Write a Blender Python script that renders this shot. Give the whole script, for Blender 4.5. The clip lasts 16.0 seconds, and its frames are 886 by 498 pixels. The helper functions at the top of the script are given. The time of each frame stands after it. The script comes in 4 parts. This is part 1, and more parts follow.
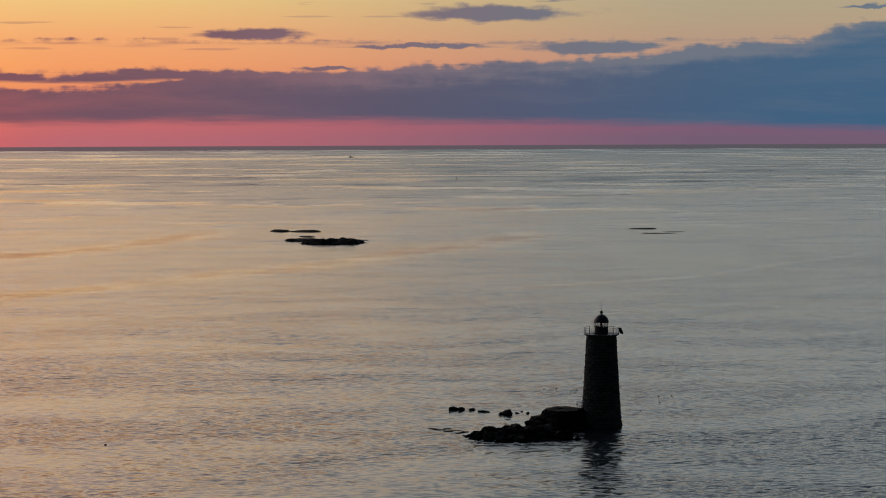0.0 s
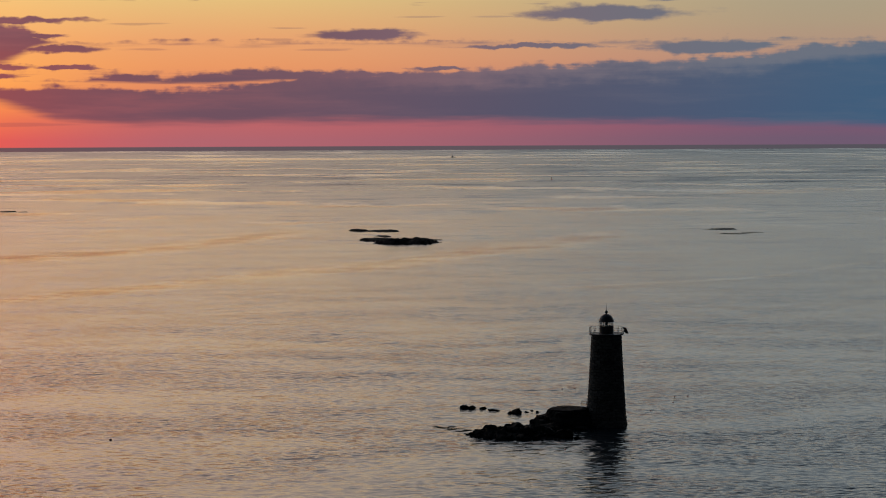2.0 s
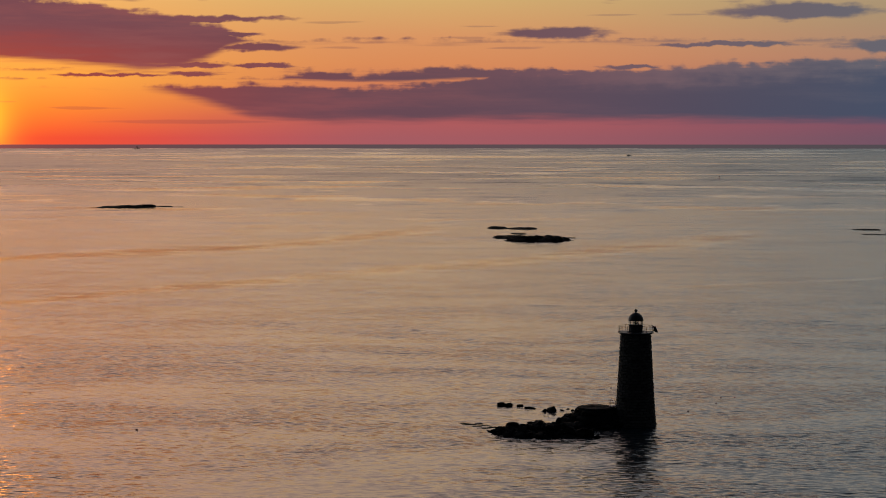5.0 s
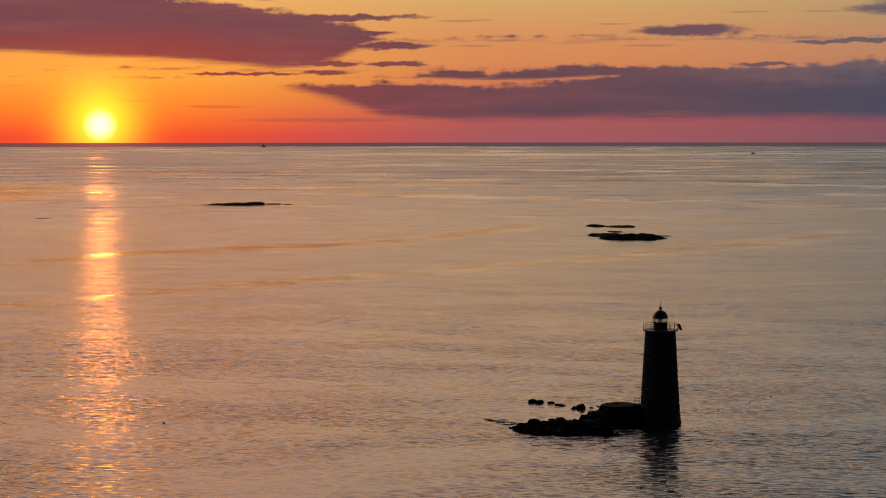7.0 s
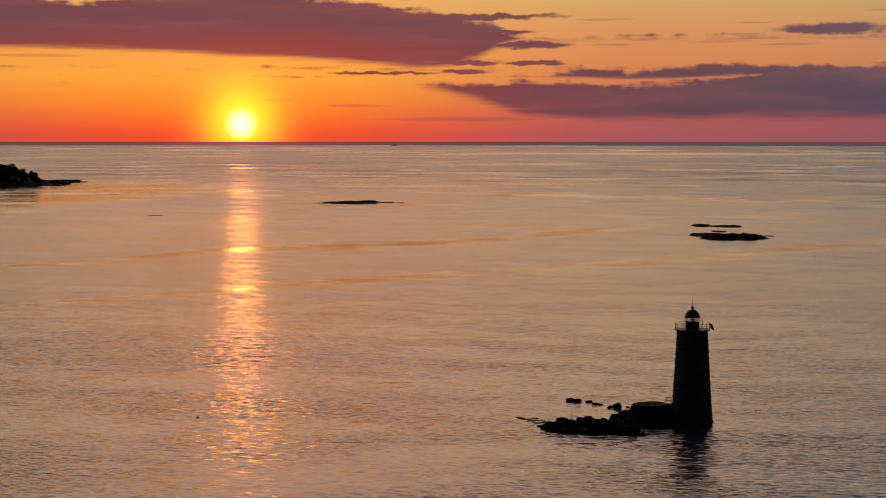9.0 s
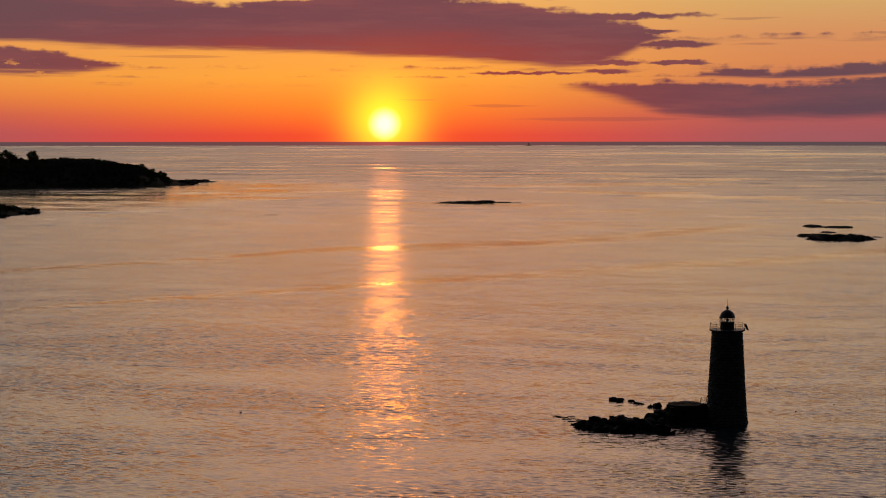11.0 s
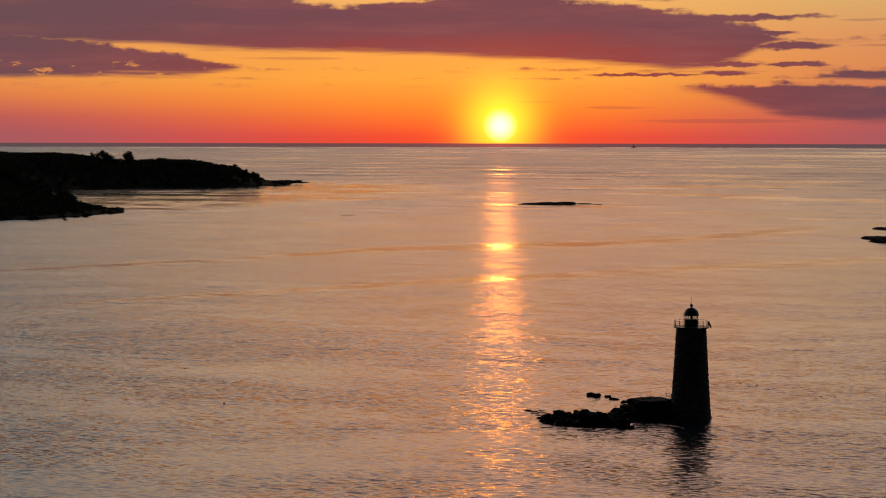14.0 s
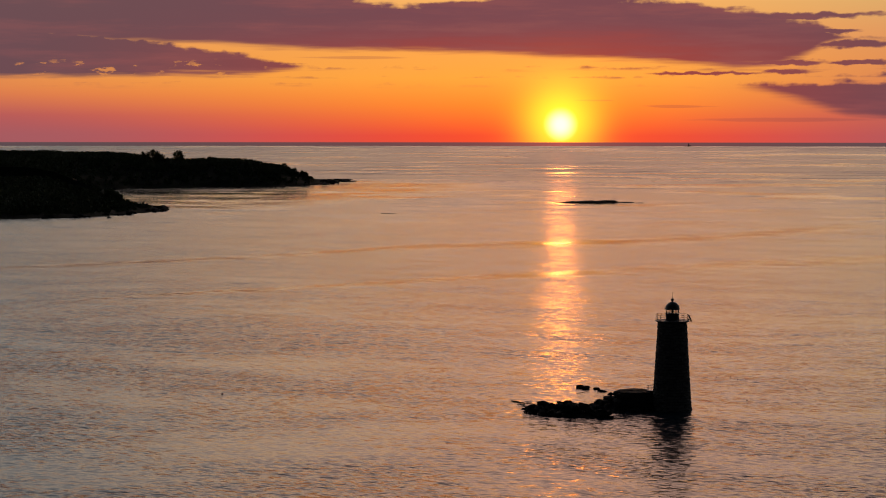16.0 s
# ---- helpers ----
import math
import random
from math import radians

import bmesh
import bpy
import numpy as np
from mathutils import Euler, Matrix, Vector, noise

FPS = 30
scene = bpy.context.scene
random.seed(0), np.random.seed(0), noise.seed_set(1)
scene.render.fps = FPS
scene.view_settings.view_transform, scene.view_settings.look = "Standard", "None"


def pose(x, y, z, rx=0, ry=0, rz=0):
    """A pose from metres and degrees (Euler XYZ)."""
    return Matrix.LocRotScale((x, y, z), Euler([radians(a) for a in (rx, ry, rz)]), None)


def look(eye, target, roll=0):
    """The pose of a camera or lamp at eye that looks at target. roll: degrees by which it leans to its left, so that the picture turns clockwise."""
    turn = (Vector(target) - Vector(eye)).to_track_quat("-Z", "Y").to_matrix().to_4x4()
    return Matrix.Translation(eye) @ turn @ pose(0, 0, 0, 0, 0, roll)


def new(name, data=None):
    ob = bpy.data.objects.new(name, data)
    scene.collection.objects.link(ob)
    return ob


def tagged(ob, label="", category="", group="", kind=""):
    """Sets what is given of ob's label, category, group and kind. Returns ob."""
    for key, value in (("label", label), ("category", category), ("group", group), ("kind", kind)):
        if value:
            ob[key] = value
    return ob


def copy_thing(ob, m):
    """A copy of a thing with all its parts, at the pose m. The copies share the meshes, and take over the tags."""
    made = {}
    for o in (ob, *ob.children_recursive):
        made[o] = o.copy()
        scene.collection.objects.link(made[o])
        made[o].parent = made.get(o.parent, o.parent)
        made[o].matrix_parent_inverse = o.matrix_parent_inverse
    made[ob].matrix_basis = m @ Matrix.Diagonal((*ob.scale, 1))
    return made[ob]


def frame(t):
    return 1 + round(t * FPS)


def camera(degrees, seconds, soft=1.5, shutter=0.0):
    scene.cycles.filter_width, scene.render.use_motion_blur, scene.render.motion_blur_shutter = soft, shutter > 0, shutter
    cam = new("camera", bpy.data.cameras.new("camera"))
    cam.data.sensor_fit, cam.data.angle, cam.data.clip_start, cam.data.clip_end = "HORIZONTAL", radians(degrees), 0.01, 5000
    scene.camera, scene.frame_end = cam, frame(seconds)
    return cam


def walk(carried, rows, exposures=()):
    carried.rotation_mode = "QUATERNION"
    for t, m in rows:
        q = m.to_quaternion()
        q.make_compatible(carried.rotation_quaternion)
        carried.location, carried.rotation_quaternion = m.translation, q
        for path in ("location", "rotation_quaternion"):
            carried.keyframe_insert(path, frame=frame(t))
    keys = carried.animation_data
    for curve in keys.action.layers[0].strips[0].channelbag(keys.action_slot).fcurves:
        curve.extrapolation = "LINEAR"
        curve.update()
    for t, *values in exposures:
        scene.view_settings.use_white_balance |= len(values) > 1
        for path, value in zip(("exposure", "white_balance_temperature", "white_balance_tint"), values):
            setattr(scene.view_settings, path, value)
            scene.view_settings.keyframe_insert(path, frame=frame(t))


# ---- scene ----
EXPOSURES = ((0.0, 0.42, 5780, 1), (2.0, 0.32, 5710, 1), (4.0, 0.13, 5840, 3), (6.4, -0.03, 6330, 8), (9.0, -0.04, 6380, 8), (16.0, 0.03, 6330, 9))
# ---- camera: seconds, place, heading (clockwise from north), tilt, lean ----
PATH = (
    (0, -78.30, -365.67, 55.96, 7.365, -3.282, -0.226),
    (0.5, -73.32, -366.75, 56.03, 6.608, -3.278, -0.281),
    (1, -68.18, -367.91, 55.98, 5.846, -3.264, -0.217),
    (1.5, -63.23, -369.19, 55.88, 4.962, -3.272, -0.256),
    (2, -57.98, -369.99, 55.85, 4.038, -3.268, -0.248),
    (2.5, -52.74, -370.21, 55.80, 3.103, -3.265, -0.249),
    (3, -47.48, -370.01, 55.77, 2.166, -3.256, -0.225),
    (3.5, -42.21, -369.83, 55.73, 1.215, -3.277, -0.236),
    (4, -36.90, -369.58, 55.47, 0.254, -3.294, -0.150),
    (6.5, -11.41, -370.91, 55.24, -4.513, -3.354, -0.002),
    (7, -5.96, -370.37, 55.17, -5.556, -3.365, -0.049),
    (7.5, -0.86, -369.71, 55.10, -6.579, -3.353, 0.007),
    (8, 4.19, -368.93, 54.96, -7.592, -3.361, -0.010),
    (8.5, 9.32, -368.46, 54.85, -8.625, -3.380, 0.010),
    (9, 14.43, -368.18, 54.89, -9.668, -3.390, 0.030),
    (9.5, 19.53, -368.14, 54.92, -10.706, -3.359, -0.005),
    (10, 24.87, -368.37, 55.19, -11.818, -3.364, -0.039),
    (12.5, 50.19, -369.11, 54.85, -16.180, -3.391, 0.092),
    (13, 55.17, -370.00, 54.90, -16.623, -3.383, 0.11),
    (13.5, 60.32, -370.98, 55.00, -17.010, -3.382, 0.105),
    (14, 65.28, -372.03, 54.97, -17.347, -3.342, 0.095),
    (14.5, 69.93, -373.31, 55.10, -17.733, -3.340, 0.09),
    (15, 74.29, -374.96, 55.04, -18.203, -3.368, 0.08),
    (15.5, 78.46, -376.77, 54.88, -18.668, -3.371, 0.065),
    (16, 82.61, -378.52, 54.95, -19.145, -3.374, 0.049),
)


def aim(x, y, z, heading, tilt, lean):
    h, e = radians(heading), radians(tilt)
    ahead = Vector((math.sin(h) * math.cos(e), math.cos(h) * math.cos(e), math.sin(e)))
    return look((x, y, z), Vector((x, y, z)) + ahead * 100.0, lean)


cam = camera(25.96, 16.0, soft=1.0)
walk(cam, [(row[0], aim(*row[1:])) for row in PATH], EXPOSURES)

# ---- sky, sun ----
SUN_AZ, SUN_EL = -15.65, 0.33


def srgb(r, g, b, k=1.0):
    return tuple(k * ((c / 255 / 12.92) if c <= 10 else ((c / 255 + 0.055) / 1.055) ** 2.4) for c in (r, g, b)) + (1.0,)


class Nodes:
    """Short ways to build a node tree."""

    def __init__(self, tree):
        self.tree = tree
        tree.nodes.clear()

    def add(self, kind):
        return self.tree.nodes.new(kind)

    def put(self, socket, v):
        if isinstance(v, bpy.types.NodeSocket):
            self.tree.links.new(v, socket)
        elif v is not None:
            socket.default_value = v

    def math(self, op, a, b=None, c=None, clamp=False):
        n = self.add("ShaderNodeMath")
        n.operation, n.use_clamp = op, clamp
        for s, v in zip(n.inputs, (a, b, c)):
            self.put(s, v)
        return n.outputs[0]

    def vec(self, op, a, b=None, c=None):
        n = self.add("ShaderNodeVectorMath")
        n.operation = op
        for s, v in zip(n.inputs, (a, b, c)):
            self.put(s, v)
        return n.outputs["Value"] if op in ("LENGTH", "DOT_PRODUCT", "DISTANCE") else n.outputs[0]

    def xyz(self, x, y, z=0.0):
        n = self.add("ShaderNodeCombineXYZ")
        for s, v in zip(n.inputs, (x, y, z)):
            self.put(s, v)
        return n.outputs[0]

    def split(self, v):
        n = self.add("ShaderNodeSeparateXYZ")
        self.put(n.inputs[0], v)
        return n.outputs

    def smooth(self, v, lo, hi, a=0.0, b=1.0):
        n = self.add("ShaderNodeMapRange")
        n.interpolation_type = "SMOOTHSTEP"
        for s, q in zip(n.inputs, (v, lo, hi, a, b)):
            self.put(s, q)
        return n.outputs[0]

    def linear(self, v, lo, hi, a=0.0, b=1.0):
        n = self.add("ShaderNodeMapRange")
        for s, q in zip(n.inputs, (v, lo, hi, a, b)):
            self.put(s, q)
        return n.outputs[0]

    def noise(self, v, scale, detail=4.0, rough=0.55, distort=0.0, color=False):
        n = self.add("ShaderNodeTexNoise")
        self.put(n.inputs["Vector"], v)
        for k, q in (("Scale", scale), ("Detail", detail), ("Roughness", rough), ("Distortion", distort)):
            n.inputs[k].default_value = q
        return n.outputs["Color" if color else "Fac"]

    def ramp(self, v, stops, mode="LINEAR"):
        n = self.add("ShaderNodeValToRGB")
        r = n.color_ramp
        r.interpolation = mode
        while len(r.elements) < len(stops):
            r.elements.new(0.5)
        for e, (p, c) in zip(r.elements, stops):
            e.position = p
            e.color = c if isinstance(c, tuple) else (c, c, c, 1.0)
        self.put(n.inputs[0], v)
        return n.outputs[0]

    def mix(self, f, a, b, mode="MIX"):
        n = self.add("ShaderNodeMix")
        n.data_type, n.blend_type = "RGBA", mode
        self.put(n.inputs[0], f)
        self.put(n.inputs[6], a)
        self.put(n.inputs[7], b)
        return n.outputs[2]


world = bpy.data.worlds.new("sunset_sky")
scene.world = world
world.use_nodes = True
N = Nodes(world.node_tree)
way = N.split(N.add("ShaderNodeTexCoord").outputs["Generated"])
AZ = N.math("MULTIPLY", N.math("ARCTAN2", way[0], way[1]), 180 / math.pi)
EL = N.math("MULTIPLY", N.math("ARCSINE", way[2]), 180 / math.pi)
SIDE = N.math("SUBTRACT", AZ, SUN_AZ)
AWAY = N.math("MAXIMUM", SIDE, N.math("MULTIPLY", SIDE, N.linear(EL, 0.1, 1.4, -0.8, -0.5)))
EL_UNIT = N.linear(EL, 0.0, 10.0)
# clear air: three colour columns, by how far the bearing is from the sun
near = N.ramp(EL_UNIT, [(0.0, srgb(238, 68, 44)), (0.03, srgb(247, 94, 42)), (0.09, srgb(253, 132, 44)), (0.17, srgb(254, 164, 60)),
                        (0.28, srgb(246, 164, 78)), (0.45, srgb(242, 180, 104)), (0.65, srgb(255, 188, 124, 1.4)), (1.0, srgb(255, 191, 160, 1.34))])
mid = N.ramp(EL_UNIT, [(0.0, srgb(166, 90, 94)), (0.06, srgb(180, 90, 88)), (0.12, srgb(206, 114, 82)), (0.22, srgb(219, 137, 85)),
                       (0.3, srgb(219, 147, 94)), (0.42, srgb(215, 172, 107)), (0.65, srgb(244, 200, 148, 1.25)), (1.0, srgb(236, 198, 168, 1.22))])
far = N.ramp(EL_UNIT, [(0.0, srgb(104, 80, 96)), (0.05, srgb(118, 78, 96)), (0.1, srgb(130, 88, 100)), (0.24, srgb(168, 126, 106)),
                       (0.34, srgb(164, 138, 110)), (0.45, srgb(160, 144, 115)), (0.65, srgb(192, 180, 164)), (1.0, srgb(188, 184, 178))])


def clear_air(away):
    return N.mix(N.smooth(away, 12.0, 32.0), N.mix(N.smooth(away, 0.8, 13.0), near, mid), far)


# higher up, the glow fades faster on the landward side
AWAY_HIGH = N.math("MAXIMUM", N.math("MULTIPLY", SIDE, 1.08), N.math("MULTIPLY", SIDE, -1.7))
clear = N.mix(N.smooth(EL, 4.8, 6.8), clear_air(AWAY), clear_air(AWAY_HIGH))
nishita = N.add("ShaderNodeTexSky")
nishita.sky_type, nishita.sun_disc = "NISHITA", False
nishita.sun_elevation, nishita.sun_rotation = radians(1.2), radians(SUN_AZ)
high = N.mix(N.smooth(AWAY_HIGH, 3.0, 27.0), srgb(250, 196, 174, 1.34), srgb(156, 158, 161, 1.1))
high = N.mix(N.smooth(EL, 20.0, 50.0), high, srgb(58, 68, 88))
high = N.mix(0.05, high, nishita.outputs[0], "ADD")
clear = N.mix(N.smooth(EL, 7.0, 21.0), clear, high)

# clouds: banks between a lower and an upper edge along the bearing, and small ones as drawn-out ovals
flat = N.xyz(N.math("MULTIPLY", AZ, 0.55), N.math("MULTIPLY", EL, 2.2), 3.7)
lumps = N.math("SUBTRACT", N.noise(flat, 1.1, 6.0, 0.58), 0.5)
fray = N.math("SUBTRACT", N.noise(N.xyz(N.math("MULTIPLY", AZ, 0.34), N.math("MULTIPLY", EL, 4.5), 9.1), 1.6, 2.5, 0.5), 0.5)
puffs = N.math("SUBTRACT", N.noise(N.xyz(AZ, N.math("MULTIPLY", EL, 1.6), 5.5), 1.9, 4.0, 0.52), 0.5)


def edge(stops, lo, hi, height):
    """A height along the bearing, from (bearing, height) stops."""
    return N.math("MULTIPLY", N.ramp(N.linear(AZ, lo, hi), [((a - lo) / (hi - lo), h / height) for a, h in stops], "LINEAR"), height)


def bank(top, bottom, ragged_top, ragged_low, soft):
    lo, hi = min(top[0][0], bottom[0][0]), max(top[-1][0], bottom[-1][0])
    up = N.math("SUBTRACT", edge(top, lo, hi, 8.0), EL)
    down = N.math("SUBTRACT", EL, edge(bottom, lo, hi, 8.0))
    up = N.math("MULTIPLY_ADD", puffs, ragged_top, N.math("MULTIPLY_ADD", fray, ragged_top * 0.6, up))
    down = N.math("MULTIPLY_ADD", fray, ragged_low, down)
    return N.math("MULTIPLY", N.smooth(up, -0.04, min(soft, 0.15)), N.smooth(down, -soft * 0.35, soft)), up


def hollow(mask):
    """A bank with thin spots through which the bright air shows."""
    thin = N.noise(N.xyz(N.math("MULTIPLY", AZ, 1.5), N.math("MULTIPLY", EL, 4.0), 14.0), 1.0, 4.0, 0.6)
    return N.math("MULTIPLY", mask, N.math("MAXIMUM", N.smooth(thin, 0.68, 0.58, 0.3, 1.0), N.smooth(EL, 1.9, 2.3)))


main_bank, main_depth = bank([(-10.6, 1.46), (-9.6, 1.62), (-8.8, 1.5), (-7.6, 1.62), (-5.0, 1.54), (-2.2, 1.64), (-1.2, 1.8), (0.6, 2.05), (4.6, 2.08), (7.2, 2.26),
                  (11.0, 2.33), (13.6, 2.45), (14.8, 2.76), (18.1, 2.9), (19.2, 3.3), (24.0, 3.7), (70.0, 3.0), (110.0, 0.2)],
                 [(-10.6, 1.5), (-8.6, 0.95), (-7.4, 0.54), (-5.2, 0.4), (-0.8, 0.47), (4.3, 0.44), (9.3, 0.4), (14.3, 0.3), (20.3, 0.18), (110.0, 0.15)],
                 0.5, 0.3, 0.3)
thin_layer, _depth = bank([(-7.2, 1.7), (-5.4, 1.98), (-4.2, 1.86), (-2.0, 2.1), (1.5, 2.06)], [(-7.2, 1.72), (-4.9, 1.64), (-2.2, 1.66), (-1.0, 1.72), (1.5, 1.8)], 0.4, 0.2, 0.1)
great_cloud, _depth = bank([(-75.0, 4.6), (-40.0, 4.9), (-24.0, 4.6), (-20.5, 3.86), (-18.5, 4.0), (-16.0, 4.35), (-13.0, 4.05), (-11.4, 3.9), (-9.9, 3.68), (-9.0, 3.5), (-8.2, 3.3), (-7.4, 2.9)],
                   [(-75.0, 3.4), (-40.0, 3.1), (-29.0, 2.72), (-26.5, 2.68), (-24.0, 2.56), (-18.0, 2.4), (-14.4, 2.27), (-12.0, 2.08), (-10.6, 1.96), (-9.4, 2.02), (-8.6, 2.26), (-8.0, 2.6), (-7.4, 2.8)],
                   0.5, 0.3, 0.2)
low_cloud, _depth = bank([(-80.0, 4.0), (-45.0, 3.5), (-32.0, 3.3), (-29.0, 2.98), (-26.4, 2.6), (-25.0, 2.42), (-23.2, 2.0)],
                 [(-80.0, 2.2), (-45.0, 1.9), (-32.0, 1.68), (-28.0, 1.72), (-25.0, 1.76), (-23.2, 1.96)], 0.5, 0.4, 0.18)
low_cloud = hollow(low_cloud)
upper_cloud, _depth = bank([(-30.0, 4.3), (-24.0, 4.8), (-12.0, 4.75), (-9.8, 4.1)], [(-30.0, 4.35), (-22.0, 4.12), (-15.0, 4.0), (-11.5, 3.96), (-9.8, 4.15)], 0.8, 0.8, 0.14)
# small clouds: bearing, height, half length, half depth
SMALL = ((8.9, 3.7, 2.7, 0.27), (1.95, 3.1, 1.7, 0.2), (6.7, 2.74, 2.3, 0.09), (11.9, 2.7, 2.1, 0.19), (3.8, 2.1, 0.9, 0.07), (19.9, 3.78, 0.9, 0.07),
         (-8.4, 3.5, 2.3, 0.11), (-8.0, 3.06, 1.1, 0.08), (-7.3, 2.68, 1.4, 0.13), (-9.0, 2.16, 1.5, 0.1), (-6.9, 2.13, 1.0, 0.07), (-11.3, 1.86, 1.7, 0.06), (-8.9, 1.88, 0.8, 0.09))
FAINT = ((0.6, 2.66, 0.7, 0.05), (-5.1, 3.4, 0.8, 0.04), (-4.9, 2.66, 0.9, 0.04), (-12.2, 0.87, 1.1, 0.05), (-9.4, 0.47, 2.6, 0.07), (-22.0, 2.3, 1.5, 0.05),
         (5.6, 3.62, 0.8, 0.03), (-0.4, 3.3, 0.5, 0.03), (-1.0, 2.95, 0.5, 0.06), (-14.6, 1.05, 0.6, 0.03), (3.4, 3.62, 0.6, 0.03), (-7.0, 0.8, 1.4, 0.05))
spot = N.xyz(N.math("MULTIPLY_ADD", fray, 1.3, AZ), N.math("MULTIPLY_ADD", puffs, 0.26, N.math("MULTIPLY_ADD", fray, 0.1, EL)))


def ovals(rows, torn, spot):
    least = None
    for a, e, ra, re in rows:
        r = N.vec("LENGTH", N.vec("MULTIPLY", N.vec("SUBTRACT", spot, (a, e, 0.0)), (1 / ra, 1 / re, 0.0)))
        least = r if least is None else N.math("MINIMUM", least, r)
    return N.smooth(N.math("MULTIPLY_ADD", lumps, torn, least), 1.15, 0.6)


small_mask = ovals(SMALL, 1.3, spot)
faint_mask = N.math("MULTIPLY", ovals(FAINT, 0.7, N.xyz(N.math("MULTIPLY_ADD", fray, 2.5, AZ), N.math("MULTIPLY_ADD", fray, 0.05, EL))), 0.32)
mask = main_bank
for m in (thin_layer, great_cloud, low_cloud, upper_cloud, small_mask, faint_mask):
    mask = N.math("MAXIMUM", mask, m)
mask = N.math("MULTIPLY", mask, N.linear(EL, 9.0, 6.0))
veil = N.noise(N.xyz(N.math("MULTIPLY", AZ, 0.16), N.math("MULTIPLY", EL, 1.5), 21.0), 1.0, 5.0, 0.6)
AWAY_CLOUD = N.math("MAXIMUM", SIDE, N.math("MULTIPLY", SIDE, -0.8))
under = N.mix(N.smooth(N.math("MULTIPLY_ADD", N.math("SUBTRACT", veil, 0.5), 1.6, EL), 2.2, 3.5), srgb(150, 58, 62), srgb(108, 62, 78))
cloud = N.mix(N.smooth(AWAY_CLOUD, 1.0, 13.0), under, srgb(100, 70, 80))
cloud = N.mix(N.smooth(AWAY_CLOUD, 11.0, 24.0), cloud, srgb(76, 74, 90))
cloud = N.mix(N.smooth(AWAY_CLOUD, 20.0, 36.0), cloud, srgb(56, 84, 108))
pale = N.mix(N.smooth(AWAY_CLOUD, 8.0, 30.0), srgb(146, 78, 80), srgb(112, 108, 112))
crest = N.math("MULTIPLY", N.smooth(AWAY_CLOUD, 12.0, 22.0), N.smooth(N.math("MULTIPLY_ADD", N.math("SUBTRACT", veil, 0.5), -1.2, main_depth), 0.75, 0.1))
streaks = N.math("MULTIPLY", N.smooth(veil, 0.44, 0.66), N.smooth(AWAY_CLOUD, 20.0, 8.0, 0.12, 0.5))
thickness = N.math("MAXIMUM", streaks, N.math("MULTIPLY", crest, 0.65))
cloud = N.mix(thickness, cloud, pale)
sky = N.mix(N.math("MULTIPLY", mask, 0.96), clear, cloud)
# the sun, its aureole
OFF = N.vec("LENGTH", N.xyz(N.math("SUBTRACT", AZ, SUN_AZ), N.math("SUBTRACT", EL, SUN_EL)))
bell = N.math("POWER", math.e, N.math("MULTIPLY", -1.0, N.math("POWER", N.math("DIVIDE", OFF, 1.0), 2.0)))
wide = N.math("POWER", math.e, N.math("DIVIDE", OFF, -3.2))
sky = N.mix(N.math("MULTIPLY", wide, N.math("MULTIPLY_ADD", mask, -0.28, 0.42)), sky, (0.55, 0.12, 0.0, 1.0), "ADD")
sky = N.mix(bell, sky, (1.2, 0.92, 0.02, 1.0), "ADD")
sky = N.mix(N.smooth(OFF, 0.56, 0.06), sky, (2.2, 1.15, 0.8, 1.0), "ADD")
# away from the sunset the sky is dusk-dim
sky = N.mix(N.smooth(N.math("ABSOLUTE", SIDE), 36.0, 85.0), sky, N.mix(1.0, sky, (0.06, 0.066, 0.078, 1.0), "MULTIPLY"))
# the farthest sea, under the true horizon
deep = N.mix(0.72, N.mix(1.0, clear, (0.4, 0.4, 0.42, 1.0), "MULTIPLY"), srgb(86, 80, 82))
# red of the sun's reflection, painted into this strip below the sun
deep = N.mix(N.math("POWER", math.e, N.math("DIVIDE", N.math("ABSOLUTE", SIDE), -1.3)), deep, (0.3, 0.03, 0.015, 1.0), "ADD")
sky = N.mix(N.smooth(EL, -0.21, -0.18), deep, sky)
back = N.add("ShaderNodeBackground")
N.put(back.inputs[0], sky)
back.inputs[1].default_value = 1.0
N.tree.links.new(back.outputs[0], N.add("ShaderNodeOutputWorld").inputs[0])

sun_data = bpy.data.lights.new("sun", "SUN")
sun_data.energy, sun_data.angle, sun_data.color = 0.0092, radians(0.7), (1.0, 0.25, 0.045)
sun = new("sun", sun_data)
sun.matrix_world = look((0, 0, 0), (-math.sin(radians(SUN_AZ)), -math.cos(radians(SUN_AZ)), -math.tan(radians(2.0))))

# ---- materials ----
def material(name):
    m = bpy.data.materials.new(name)
    m.use_nodes = True
    n = Nodes(m.node_tree)
    b = n.add("ShaderNodeBsdfPrincipled")
    n.tree.links.new(b.outputs[0], n.add("ShaderNodeOutputMaterial").inputs[0])
    return m, n, b


